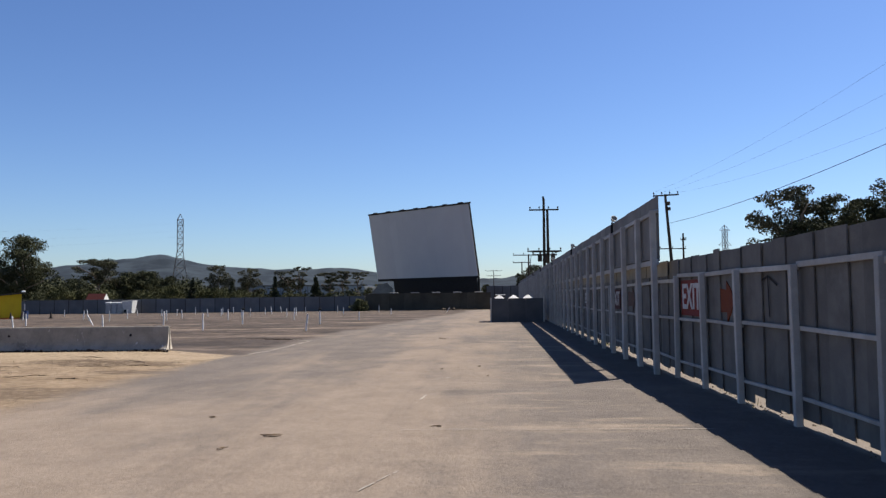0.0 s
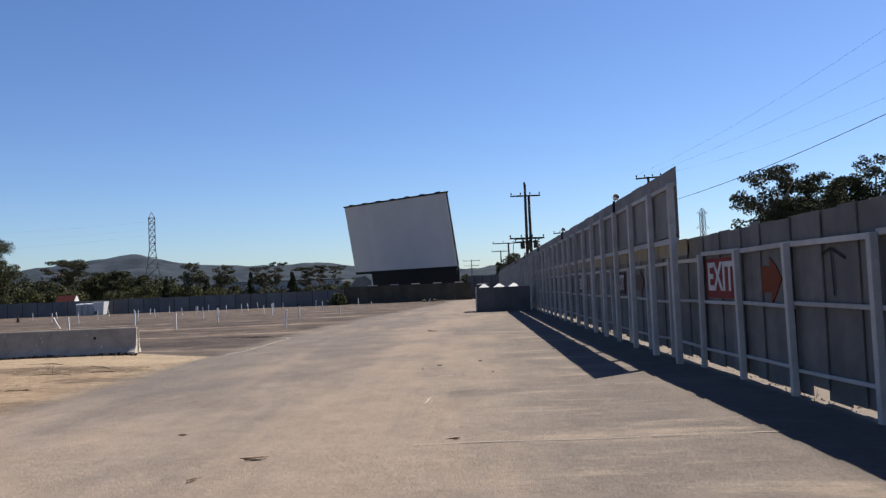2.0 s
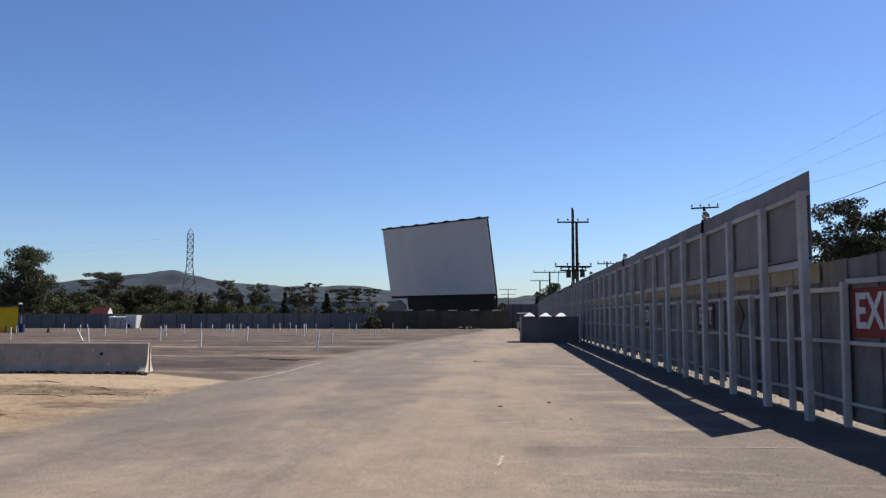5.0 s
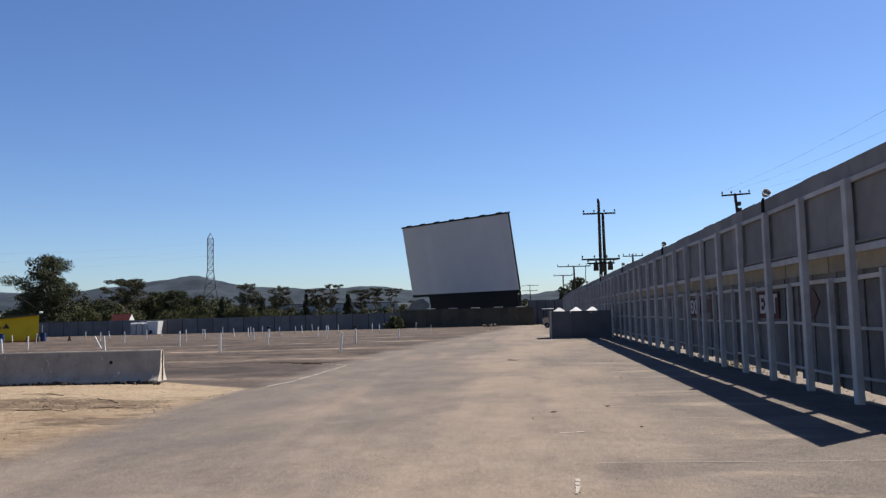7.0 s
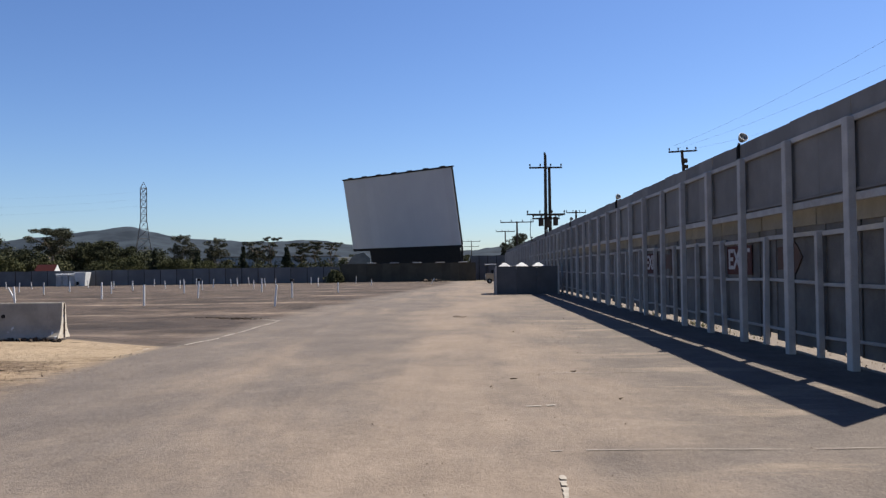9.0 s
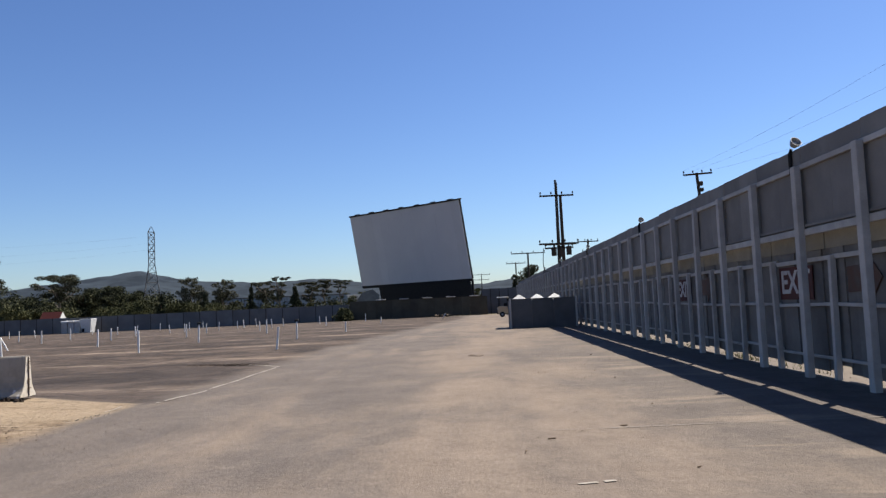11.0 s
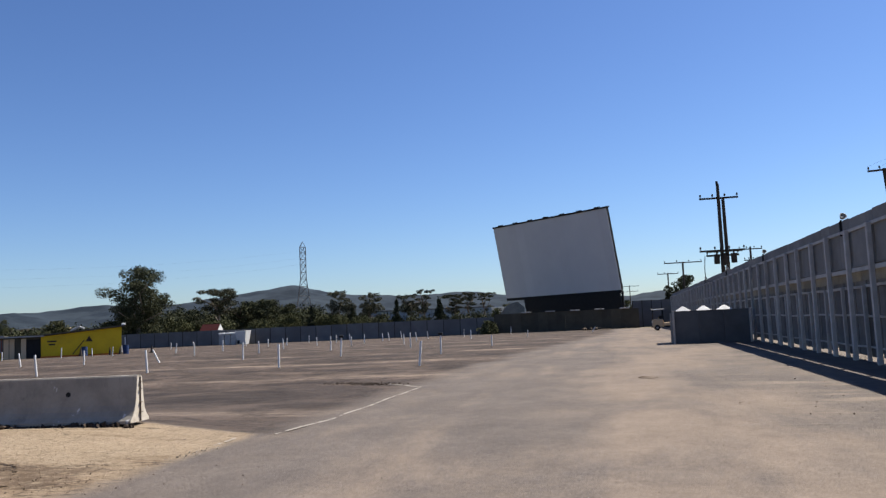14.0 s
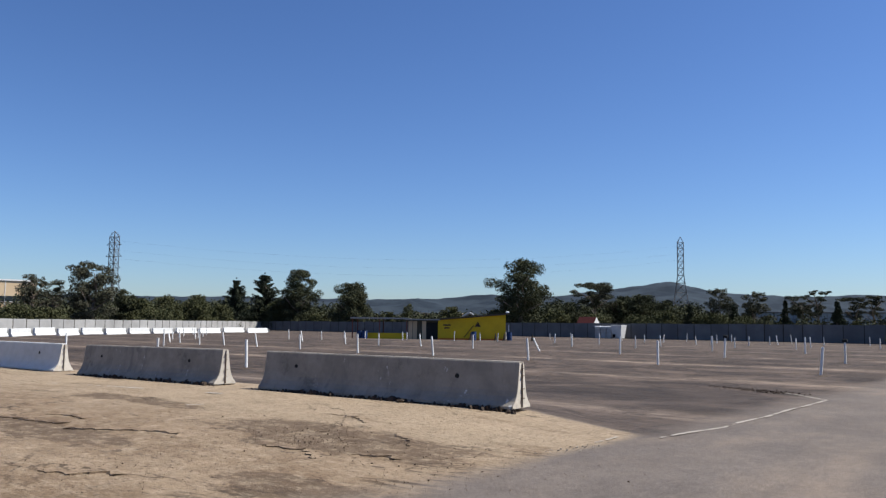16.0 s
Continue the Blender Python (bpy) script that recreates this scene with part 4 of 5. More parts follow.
# ---- snack kiosk ----
def kiosk():
    ux = Vector((6.1, 4.6, 0)).normalized()
    rz = math.degrees(math.atan2(ux.y, ux.x))
    t = thing("snack_kiosk", pose(-68.5, 77.4, -0.42, 0, 0, rz), "yellow snack kiosk with a sloping roof and open patio", "kiosk")
    L0, L1, L2, L3 = 0.0, 6.4, 9.85, 17.5
    # yellow room under a roof that rises to one end
    bm = bmesh.new()
    pr = [(L2, 0.18), (L3, 0.18), (L3, 3.0), (L2, 2.32)]
    a = [bm.verts.new((x, 0, z)) for x, z in pr]
    b = [bm.verts.new((x, 5.0, z)) for x, z in pr]
    bm.faces.new(a)
    bm.faces.new(b[::-1])
    for i in range(4):
        bm.faces.new((a[(i + 1) % 4], a[i], b[i], b[(i + 1) % 4]))
    bmesh.ops.recalc_face_normals(bm, faces=bm.faces[:])
    part("yellow_wall", bm, M_YELLOW, t, "yellow painted wall")
    part("orange_plinth", boxm(((L2 + L3) / 2, 2.5, 0.15), (L3 - L2 + 0.06, 5.06, 0.30)), M_VIVID, t, "orange band along the foot")
    bm = bmesh.new()
    rs = math.atan2(0.68, L3 - L2)
    box(bm, (0, 0, 0), (L3 - L2 + 0.9, 5.8, 0.13), Matrix.Translation(((L2 + L3) / 2, 2.5, 2.78)) @ Matrix.Rotation(-rs, 4, "Y"))
    part("roof", bm, M_BROWN, t, "brown roof edge")
    # shutters in the middle
    part("room", boxm(((L1 + L2) / 2, 2.6, 1.15), (L2 - L1, 4.8, 2.25)), M_BROWN, t)
    for i in range(4):
        part("shutter", boxm((L1 + 0.3 + i * 0.52, 0.16, 1.15), (0.46, 0.07, 2.05), bevel=0.01), M_BEIGE if i in (0, 1, 3) else M_BROWN, t, "folded timber shutter")
    part("doorway", boxm((L1 + 2.75, 0.17, 1.05), (1.25, 0.06, 2.0)), M_BLACK, t, "dark open doorway")
    part("middle_gutter", boxm(((L1 + L2) / 2, -0.38, 2.37), (L2 - L1 + 0.5, 0.07, 0.15)), M_PALEFENCE, t, "pale roof edge")
    part("middle_roof", boxm(((L1 + L2) / 2, 2.4, 2.36), (L2 - L1 + 0.5, 5.5, 0.12)), M_BROWN, t)
    # patio
    part("patio_roof", boxm(((L0 + L1) / 2, 2.2, 2.45), (L1 - L0 + 0.3, 4.6, 0.12)), M_BROWN, t)
    part("gutter", boxm(((L0 + L1) / 2, -0.14, 2.47), (L1 - L0 + 0.3, 0.07, 0.16)), M_PALEFENCE, t, "pale roof edge")
    for x in (0.1, 3.2, 6.3):
        for y in (0.05, 4.2):
            part("patio_post", boxm((x, y, 1.2), (0.11, 0.11, 2.4)), M_REDWOOD, t)
    part("patio_wall", boxm((3.9, 0.12, 0.42), (4.9, 0.14, 0.78)), M_YELLOW, t, "low yellow parapet")
    bm = tubem((12.6, 2.5, 2.75), (13.4, 2.5, 3.2), 0.16)
    tube(bm, (13.4, 2.5, 3.2), (13.9, 2.5, 2.95), 0.13)
    part("roof_vent", bm, M_GALV, t, "bent metal vent pipe on the roof")
    part("roof_lamp", boxm((L3 + 0.2, 0.1, 3.25), (0.4, 0.3, 0.3), bevel=0.06), M_WHITE, t)
    # faded lettering on the wall as plain bars, and a dark painted mark
    for i, z in enumerate((1.78, 1.46)):
        part("lettering_bar", boxm((L2 + 1.0, -0.012, z), (0.85 - 0.25 * i, 0.02, 0.16)), M_CRACK, t)
    bm = bmesh.new()
    vs = [bm.verts.new(p) for p in ((14.0, -0.02, 1.62), (14.7, -0.02, 1.62), (14.35, -0.02, 2.2))]
    vb = [bm.verts.new((v.co.x, -0.001, v.co.z)) for v in vs]
    bm.faces.new(vs)
    for i in range(3):
        bm.faces.new((vs[(i + 1) % 3], vs[i], vb[i], vb[(i + 1) % 3]))
    part("painted_triangle", bm, M_CRACK, t)
    bm = boxm((0, 0, 0), (1.75, 0.02, 0.09), Matrix.Translation((13.35, -0.012, 1.1)) @ Matrix.Rotation(radians(-52), 4, "Y"))
    part("painted_stroke", bm, M_CRACK, t)
    part("white_gate_post", boxm((L3 + 0.35, 0, 0.95), (0.10, 0.10, 1.9)), M_WHITE, t)
    for x, y in ((13.9, -0.9), (17.9, -0.4), (1.6, -0.5), (1.0, -0.2)):
        p = t.matrix_basis @ Vector((x, y, 0))
        d = thing("barrel", pose(p.x, p.y, ground_z(p.x, p.y)), "dark blue plastic drum beside the kiosk", "barrel", "drums by the kiosk")
        bm = tubem((0, 0, 0), (0, 0, 0.92), 0.29, n=18)
        for z in (0.3, 0.62):
            tube(bm, (0, 0, z - 0.03), (0, 0, z + 0.03), 0.31, n=18)
        part("drum", bm, M_BLUE, d)
        part("lid", tubem((0, 0, 0.92), (0, 0, 0.96), 0.30, n=18), M_BLACK, d)


kiosk()


# ---- far corner: bins, white hut, red-roofed booth ----
def corner_things():
    for k in range(3):
        x = -60.4 + k * 0.95
        t = thing("lidded_bin", pose(x, 120.9, ground_z(x, 120.9), 0, 0, 0), "pale grey bin with a white lid by the far fence", "trash bin", "bins by the far fence")
        part("body", boxm((0, 0, 0.75), (0.85, 0.9, 1.5), bevel=0.03), M_POST, t)
        part("lid", boxm((0, 0, 1.66), (0.95, 1.0, 0.34), bevel=0.1), M_WHITE, t, "white lid")
    t = thing("white_hopper", pose(-57.0, 120.6, ground_z(-57, 120)), "white hopper with sides that narrow to the foot", "hopper")
    bm = bmesh.new()
    bmesh.ops.create_cone(bm, cap_ends=True, segments=4, radius1=0.85, radius2=1.2, depth=1.85, matrix=Matrix.Translation((0, 0, 0.98)) @ Matrix.Rotation(radians(45), 4, "Z"))
    part("tank", bm, M_WHITE, t)
    part("rim", boxm((0, 0, 1.95), (1.74, 1.74, 0.1), bevel=0.03), M_WHITE, t)
    part("opening", boxm((-0.35, -0.78, 0.4), (0.3, 0.16, 0.5)), M_BLACK, t)
    t = thing("ticket_booth", pose(-64.6, 125.2, -0.6, 0, 0, 0), "small booth with a red roof and white gable", "booth")
    part("wall", boxm((0, 0, 1.15), (2.6, 1.8, 2.3)), M_PANEL, t)
    bm = bmesh.new()
    prism(bm, [(-1.05, 0), (1.05, 0), (0, 1.15)], 3.0)
    for v in bm.verts:
        v.co += Vector((-1.5, 0, 2.28))
    part("roof", bm, M_REDROOF, t, "red pitched roof")
    bm = bmesh.new()
    prism(bm, [(-1.0, 0), (1.0, 0), (0, 1.1)], 0.06)
    for v in bm.verts:
        v.co += Vector((1.502, 0, 2.28))
    part("gable", bm, M_WHITE, t, "white gable end")
    part("window", boxm((0.9, -0.91, 1.3), (0.6, 0.05, 0.6)), M_GLASS, t)


corner_things()


def utility_cart():
    t = thing("utility_cart", pose(1.6, 95.0, ground_z(1, 95), 0, 0, 180), "small dusty beige utility cart with a white roof and flat bed", "vehicle")
    part("cab", boxm((0.75, 0, 0.72), (1.1, 1.15, 0.85), bevel=0.10), M_BEIGE, t, "dusty beige cab body")
    part("bed", boxm((-0.75, 0, 0.62), (1.9, 1.2, 0.30), bevel=0.03), M_BEIGE, t, "pale flat bed")
    part("chassis", boxm((-0.1, 0, 0.40), (3.0, 0.8, 0.16), bevel=0.02), M_BLACK, t)
    part("seat", boxm((0.45, 0, 1.2), (0.4, 1.0, 0.55), bevel=0.08), M_BLACK, t)
    part("cab_back", boxm((0.22, 0, 1.45), (0.05, 1.1, 1.1), bevel=0.01), M_BLACK, t)
    part("windscreen", boxm((1.12, 0, 1.5), (0.03, 1.05, 0.75), Matrix.Translation((0.1, 0, 0))), M_GLASS, t)
    for x in (0.25, 1.2):
        for y in (-0.52, 0.52):
            part("roof_post", tubem((x, y, 1.0), (x, y, 2.05), 0.03), M_BLACK, t)
    part("roof", boxm((0.72, 0, 2.08), (1.25, 1.2, 0.10), bevel=0.03), M_WHITE, t, "pale roof")
    for y in (-0.4, 0.4):
        part("headlight", tubem((1.28, y, 0.85), (1.34, y, 0.85), 0.10, n=12), M_WHITE, t, "round pale headlight")
    for x in (-1.2, 0.85):
        for y in (-0.52, 0.52):
            w = part("wheel", tubem((x, y - 0.1, 0.28), (x, y + 0.1, 0.28), 0.28, n=16), M_BLACK, t)
            part("hub", tubem((x, y - 0.11, 0.28), (x, y + 0.11, 0.28), 0.11, n=12), M_GALV, w)


utility_cart()


# ---- utility poles and wires ----
def cross_arm(t, z, w, x0=0.0, pins=4, rz=0.0, y=-0.16):
    m = Matrix.Rotation(radians(rz), 4, "Z")
    part("cross_arm", boxm((x0, y, z), (w, 0.10, 0.13), m), M_POLE, t)
    for k in range(pins):
        px = x0 + (k / (pins - 1) - 0.5) * (w - 0.15)
        a = m @ Vector((px, y, z + 0.06))
        bm = tubem(a, a + Vector((0, 0, 0.12)), 0.025, n=6)
        tube(bm, a + Vector((0, 0, 0.10)), a + Vector((0, 0, 0.26)), 0.075, 0.05, n=8)
        part("insulator", bm, M_POLE, t)


def utility_pole(x, y, h, lean=0.0, rz=0.0, arms=((0.35, 2.4),), label="tall dark timber utility pole with cross-arms"):
    t = thing("utility_pole", pose(x, y, -0.4, 0, lean, 0), label, "utility pole", "utility poles beyond the fence")
    part("pole", tubem((0, 0, 0), (0, 0, h + 0.4), 0.17, 0.115, n=10), M_POLE, t)
    for d, w in arms:
        cross_arm(t, h + 0.4 - d, w, 0, 4, rz)
    return t


p = utility_pole(4.95, 74.2, 10.9, 0.2, 0, ((1.05, 2.75), (4.95, 3.2), (5.3, 2.3)), "paired dark timber pole carrying cross-arms and transformers")
part("pole", tubem((0.42, 0.2, 0), (0.34, 0.2, 10.3), 0.17, 0.115, n=10), M_POLE, p)
part("platform", boxm((0.2, -0.1, 6.30), (2.4, 0.5, 0.1)), M_POLE, p)
for k, (x, z) in enumerate(((-0.42, 5.72), (0.16, 5.6), (0.78, 5.76))):
    bm = tubem((x, -0.25, z - 0.35), (x, -0.25, z + 0.35), 0.21, n=12)
    tube(bm, (x, -0.25, z + 0.35), (x, -0.25, z + 0.55), 0.06, n=6)
    part("transformer", bm, M_POLE, p, "dark transformer can")
for k in range(10):
    u0, u1 = k / 10, (k + 1) / 10
    q = [Vector((-1.25 + 0.55 * math.sin(math.pi * 0.9 * u) * -1 + 1.1 * u, -0.3, 6.0 - 1.9 * math.sin(math.pi * u * 0.75))) for u in (u0, u1)]
    part("cable_loop", tubem(q[0], q[1], 0.03, n=5), M_BLACK, p)
part("top_cap", tubem((0, 0, 11.2), (-0.06, 0, 11.55), 0.12, 0.08), M_POLE, p)
p2 = utility_pole(17.0, 73.7, 11.1, -4.0, 12, ((0.12, 2.5),), "leaning dark timber utility pole with one cross-arm")
part("fuse_box", boxm((0.2, -0.1, 10.6), (0.3, 0.3, 0.35), bevel=0.05), M_POLE, p2)
part("fuse_box", boxm((0.2, -0.1, 10.1), (0.3, 0.3, 0.3), bevel=0.05), M_POLE, p2)
utility_pole(5.26, 118, 7.9, 0, 0, ((0.1, 4.6),))
utility_pole(5.6, 160, 8.6, 0, 0, ((0.2, 3.6),))
utility_pole(-0.4, 260, 10.2, 0, 0, ((0.3, 5.4), (1.9, 4.6)))
utility_pole(12.6, 112, 8.9, 0, 0, ((0.3, 2.6), (1.6, 1.6)))
p3 = utility_pole(26.1, 110, 10.1, 0, 0, ((0.9, 0.8),), "short dark utility pole with one long side arm")
cross_arm(p3, 8.4, 3.6, -1.45, 3)
utility_pole(24.0, 8.0, 17.2, 0, 12, ((0.15, 2.5),))


def wire(a, b, sag, r=0.012):
    a, b = Vector(a), Vector(b)
    cu = bpy.data.curves.new("overhead_wire", "CURVE")
    cu.dimensions, cu.bevel_depth, cu.bevel_resolution = "3D", r, 1
    sp = cu.splines.new("POLY")
    n = 24
    sp.points.add(n)
    for i in range(n + 1):
        u = i / n
        q = a.lerp(b, u)
        sp.points[i].co = (q.x, q.y, q.z - sag * 4 * u * (1 - u), 1)
    cu.materials.append(M_BLACK)
    tagged(new("overhead_wire", cu), "thin dark overhead wire between poles", "wire", "overhead wires")


for dx, z, sag in ((-1.2, 17.0, 1.6), (-0.4, 15.2, 1.65), (1.2, 13.3, 1.75)):
    wire((16.3 + dx, 73.7, 11.25), (24.0 + dx, 8.0, z), sag, 0.0045)
wire((16.5, 73.7, 8.35), (24.0, 8.0, 13.0), 1.4, 0.018)


def lattice_tower(x, y, z, h, base, label, waist=0.62, arms=()):
    t = thing("lattice_tower", pose(x, y, z, 0, 0, 20), label, "transmission tower", "transmission towers beyond the lot")

    def half(u):
        return base / 2 * (1 - u / waist) + base * 0.13 * (u / waist) if u < waist else base * 0.13

    levels = [0, 0.16, 0.3, 0.42, 0.52, 0.6, 0.67, 0.74, 0.81, 0.88, 0.94]
    r = base * 0.011 + 0.02
    corner = lambda u, k: Vector(((1, 1, -1, -1)[k] * half(u), (1, -1, -1, 1)[k] * half(u), u * h))
    for k in range(4):
        bm = bmesh.new()
        for a, b in zip(levels, levels[1:]):
            tube(bm, corner(a, k), corner(b, k), r, n=5)
        tube(bm, corner(0.94, k), (0, 0, h), r * 0.9, n=5)
        part("leg", bm, M_TOWER, t)
        bm = bmesh.new()
        for a, b in zip(levels, levels[1:]):
            tube(bm, corner(a, k), corner(b, (k + 1) % 4), r * 0.6, n=4)
            tube(bm, corner(a, (k + 1) % 4), corner(b, k), r * 0.6, n=4)
            tube(bm, corner(b, k), corner(b, (k + 1) % 4), r * 0.6, n=4)
        part("bracing", bm, M_TOWER, t)
    for u, w in arms:
        for s in (-1, 1):
            bm = bmesh.new()
            tube(bm, (s * half(u), 0, u * h), (s * w, 0, u * h), r * 0.8, n=4)
            tube(bm, (s * half(u), 0, (u + 0.05) * h), (s * w, 0, u * h), r * 0.7, n=4)
            part("arm", bm, M_TOWER, t)


lattice_tower(-110.1, 271.7, -1, 32.6, 7.6, "grey steel lattice transmission tower beyond the trees", 0.6)
lattice_tower(-205.1, 122.5, -1, 26.0, 6.6, "grey steel lattice tower behind the side fence", 0.5, ((0.62, 2.3), (0.74, 2.6), (0.86, 2.4), (0.94, 1.6)))
lattice_tower(49.1, 171.9, -1, 17.4, 3.2, "slim steel lattice tower beyond the fence", 0.6, ((0.75, 1.6), (0.93, 1.3)))
for z in (22.5, 20.0, 17.8):
    wire((-205, 122.5, z), (-110.1, 271.7, z + 6), 5.0, 0.007)


# ---- trees ----
def crown_mesh(kind, h, r, seed):
    """Small leaf cards in flattened sprays on limbs, with an uneven outline and gaps."""
    g = np.random.default_rng(seed)
    sprays = []  # centre, radius, flatness
    if kind in ("oak", "gum", "bush"):
        tall = max(1.0, h / (2.0 * r))
        count = int({"oak": 62, "gum": 50, "bush": 40}[kind] * min(1.7, tall))
        lo = {"oak": 0.04, "gum": 0.10, "bush": 0.02}[kind]
        swell = g.uniform(0.78, 1.06, 9)
        for k in range(count):
            a, v = g.uniform(0, 2 * np.pi), (k + g.uniform(0, 1)) / count
            if kind == "gum":
                env = 0.55 + 0.45 * np.sin(np.pi * (0.05 + 0.85 * v)) - 0.25 * max(0.0, v - 0.7)
            elif kind == "oak":
                env = np.sin(np.pi * (0.24 + 0.66 * v)) ** 0.7
            else:
                env = np.sqrt(max(0.0, 1 - (v * 0.96) ** 2.2))
            env *= swell[int(a / (2 * np.pi) * 9) % 9] * (0.86 + 0.24 * g.random())
            lr = r * (g.uniform(0.10, 0.24) if kind == "gum" else g.uniform(0.12, 0.28))
            rad = max(0.0, r * env - lr * 0.5) * np.sqrt(g.uniform(0.12, 1.0))
            z = min(h * (lo + (1 - lo) * v), h - lr * 0.5)
            sprays.append((np.array([np.cos(a) * rad, np.sin(a) * rad, z]), lr, g.uniform(0.5, 0.85)))
            if rad > 0.55 * r:
                sprays.append((np.array([np.cos(a) * rad * 0.62, np.sin(a) * rad * 0.62, z - 0.12 * rad]), lr, 0.7))
        for k in range({"oak": 12, "gum": 4, "bush": 16}[kind]):
            v = g.uniform(0.08, 0.75)
            sprays.append((np.array([*(g.uniform(-r, r, 2) * 0.35), h * (lo + (1 - lo) * v)]), r * 0.32, 0.9))
        if kind == "bush":
            for k in range(14):
                sprays.append((np.array([*(g.uniform(-r, r, 2) * 0.75), h * g.uniform(0.05, 0.35)]), r * 0.25, 0.8))
    elif kind in ("fir", "cedar"):
        n = int(10 + 1.2 * h)
        for k in range(n):
            u = k / n
            ring = r * (1 - u) ** (0.95 if kind == "fir" else 0.7) * g.uniform(0.75, 1.15)
            for j in range(int(4 + 6 * (1 - u))):
                a, reach = g.uniform(0, 2 * np.pi), ring * g.uniform(0.6, 1.15)
                for q in np.linspace(0.2, 1, 5) * reach:
                    tip = (-0.12 if kind == "fir" else 0.42) * q
                    sprays.append((np.array([np.cos(a) * q, np.sin(a) * q, h * (0.04 + 0.93 * u) + tip]), 0.26 + 0.05 * r * (1.2 - q / max(reach, 0.1)), 0.55))
        for q in np.linspace(0.7, 1.0, 6):
            sprays.append((np.array([0, 0, h * q]), 0.22 + 0.5 * (1 - q), 1.0))
    else:
        for k in range(30):
            a, v = g.uniform(0, 2 * np.pi), 1 - 0.5 * g.random() ** 1.5
            rad = r * g.uniform(0.05, 0.85) * (0.55 + 0.45 * v)
            sprays.append((np.array([np.cos(a) * rad, np.sin(a) * rad, h * v - r * 0.1]), r * g.uniform(0.13, 0.28), 0.42))
    size = 0.092 + 0.010 * r
    cs = []
    for c, lr, flat in sprays:
        m = int(min(460, max(16, 4.6 * (lr / size) ** 2)))
        d = g.normal(size=(m, 3))
        d /= np.linalg.norm(d, axis=1)[:, None]
        cs.append(c + d * np.array([lr, lr, lr * flat]) * g.uniform(0.35, 1.12, (m, 1)) ** 0.8)
    c = np.concatenate(cs)
    n = len(c)
    a = g.normal(size=(n, 3))
    a /= np.linalg.norm(a, axis=1)[:, None]
    b = np.cross(a, g.normal(size=(n, 3)))
    b /= np.linalg.norm(b, axis=1)[:, None]
    s = size * g.uniform(0.55, 1.3, (n, 1))
    v = np.stack([c - a * s, c + b * s * 0.6, c + a * s, c - b * s * 0.6], 1).reshape(-1, 3)
    v[:, 2] = np.maximum(v[:, 2], 0.05)
    me = bpy.data.meshes.new("crown")
    me.from_pydata(v.tolist(), [], np.arange(4 * n).reshape(-1, 4).tolist())
    me.materials.append(LEAF[kind])
    return me


def trunk_mesh(kind, h, r, seed):
    g = random.Random(seed)
    bm = bmesh.new()
    w = 0.05 * h ** 0.9
    top = h * {"fir": 0.95, "cedar": 0.95, "pine": 0.8, "bush": 0.4}.get(kind, 0.7)
    pts = [Vector((0, 0, -0.3))]
    for k in range(1, 6):
        pts.append(Vector((g.uniform(-1, 1) * r * 0.06 * k, g.uniform(-1, 1) * r * 0.06 * k, top * k / 5)))
    for k in range(5):
        tube(bm, pts[k], pts[k + 1], w * (1 - 0.17 * k), w * (1 - 0.17 * (k + 1)), n=7)
    if kind not in ("fir", "cedar"):
        for k in range(7):
            a, q = g.uniform(0, 6.28), pts[g.randint(2, 4)]
            e = q + Vector((math.cos(a) * r * 0.7, math.sin(a) * r * 0.7, h * g.uniform(0.12, 0.3)))
            tube(bm, q, e, w * 0.42, w * 0.12, n=5)
    return mesh_of("trunk", bm, M_BARK)


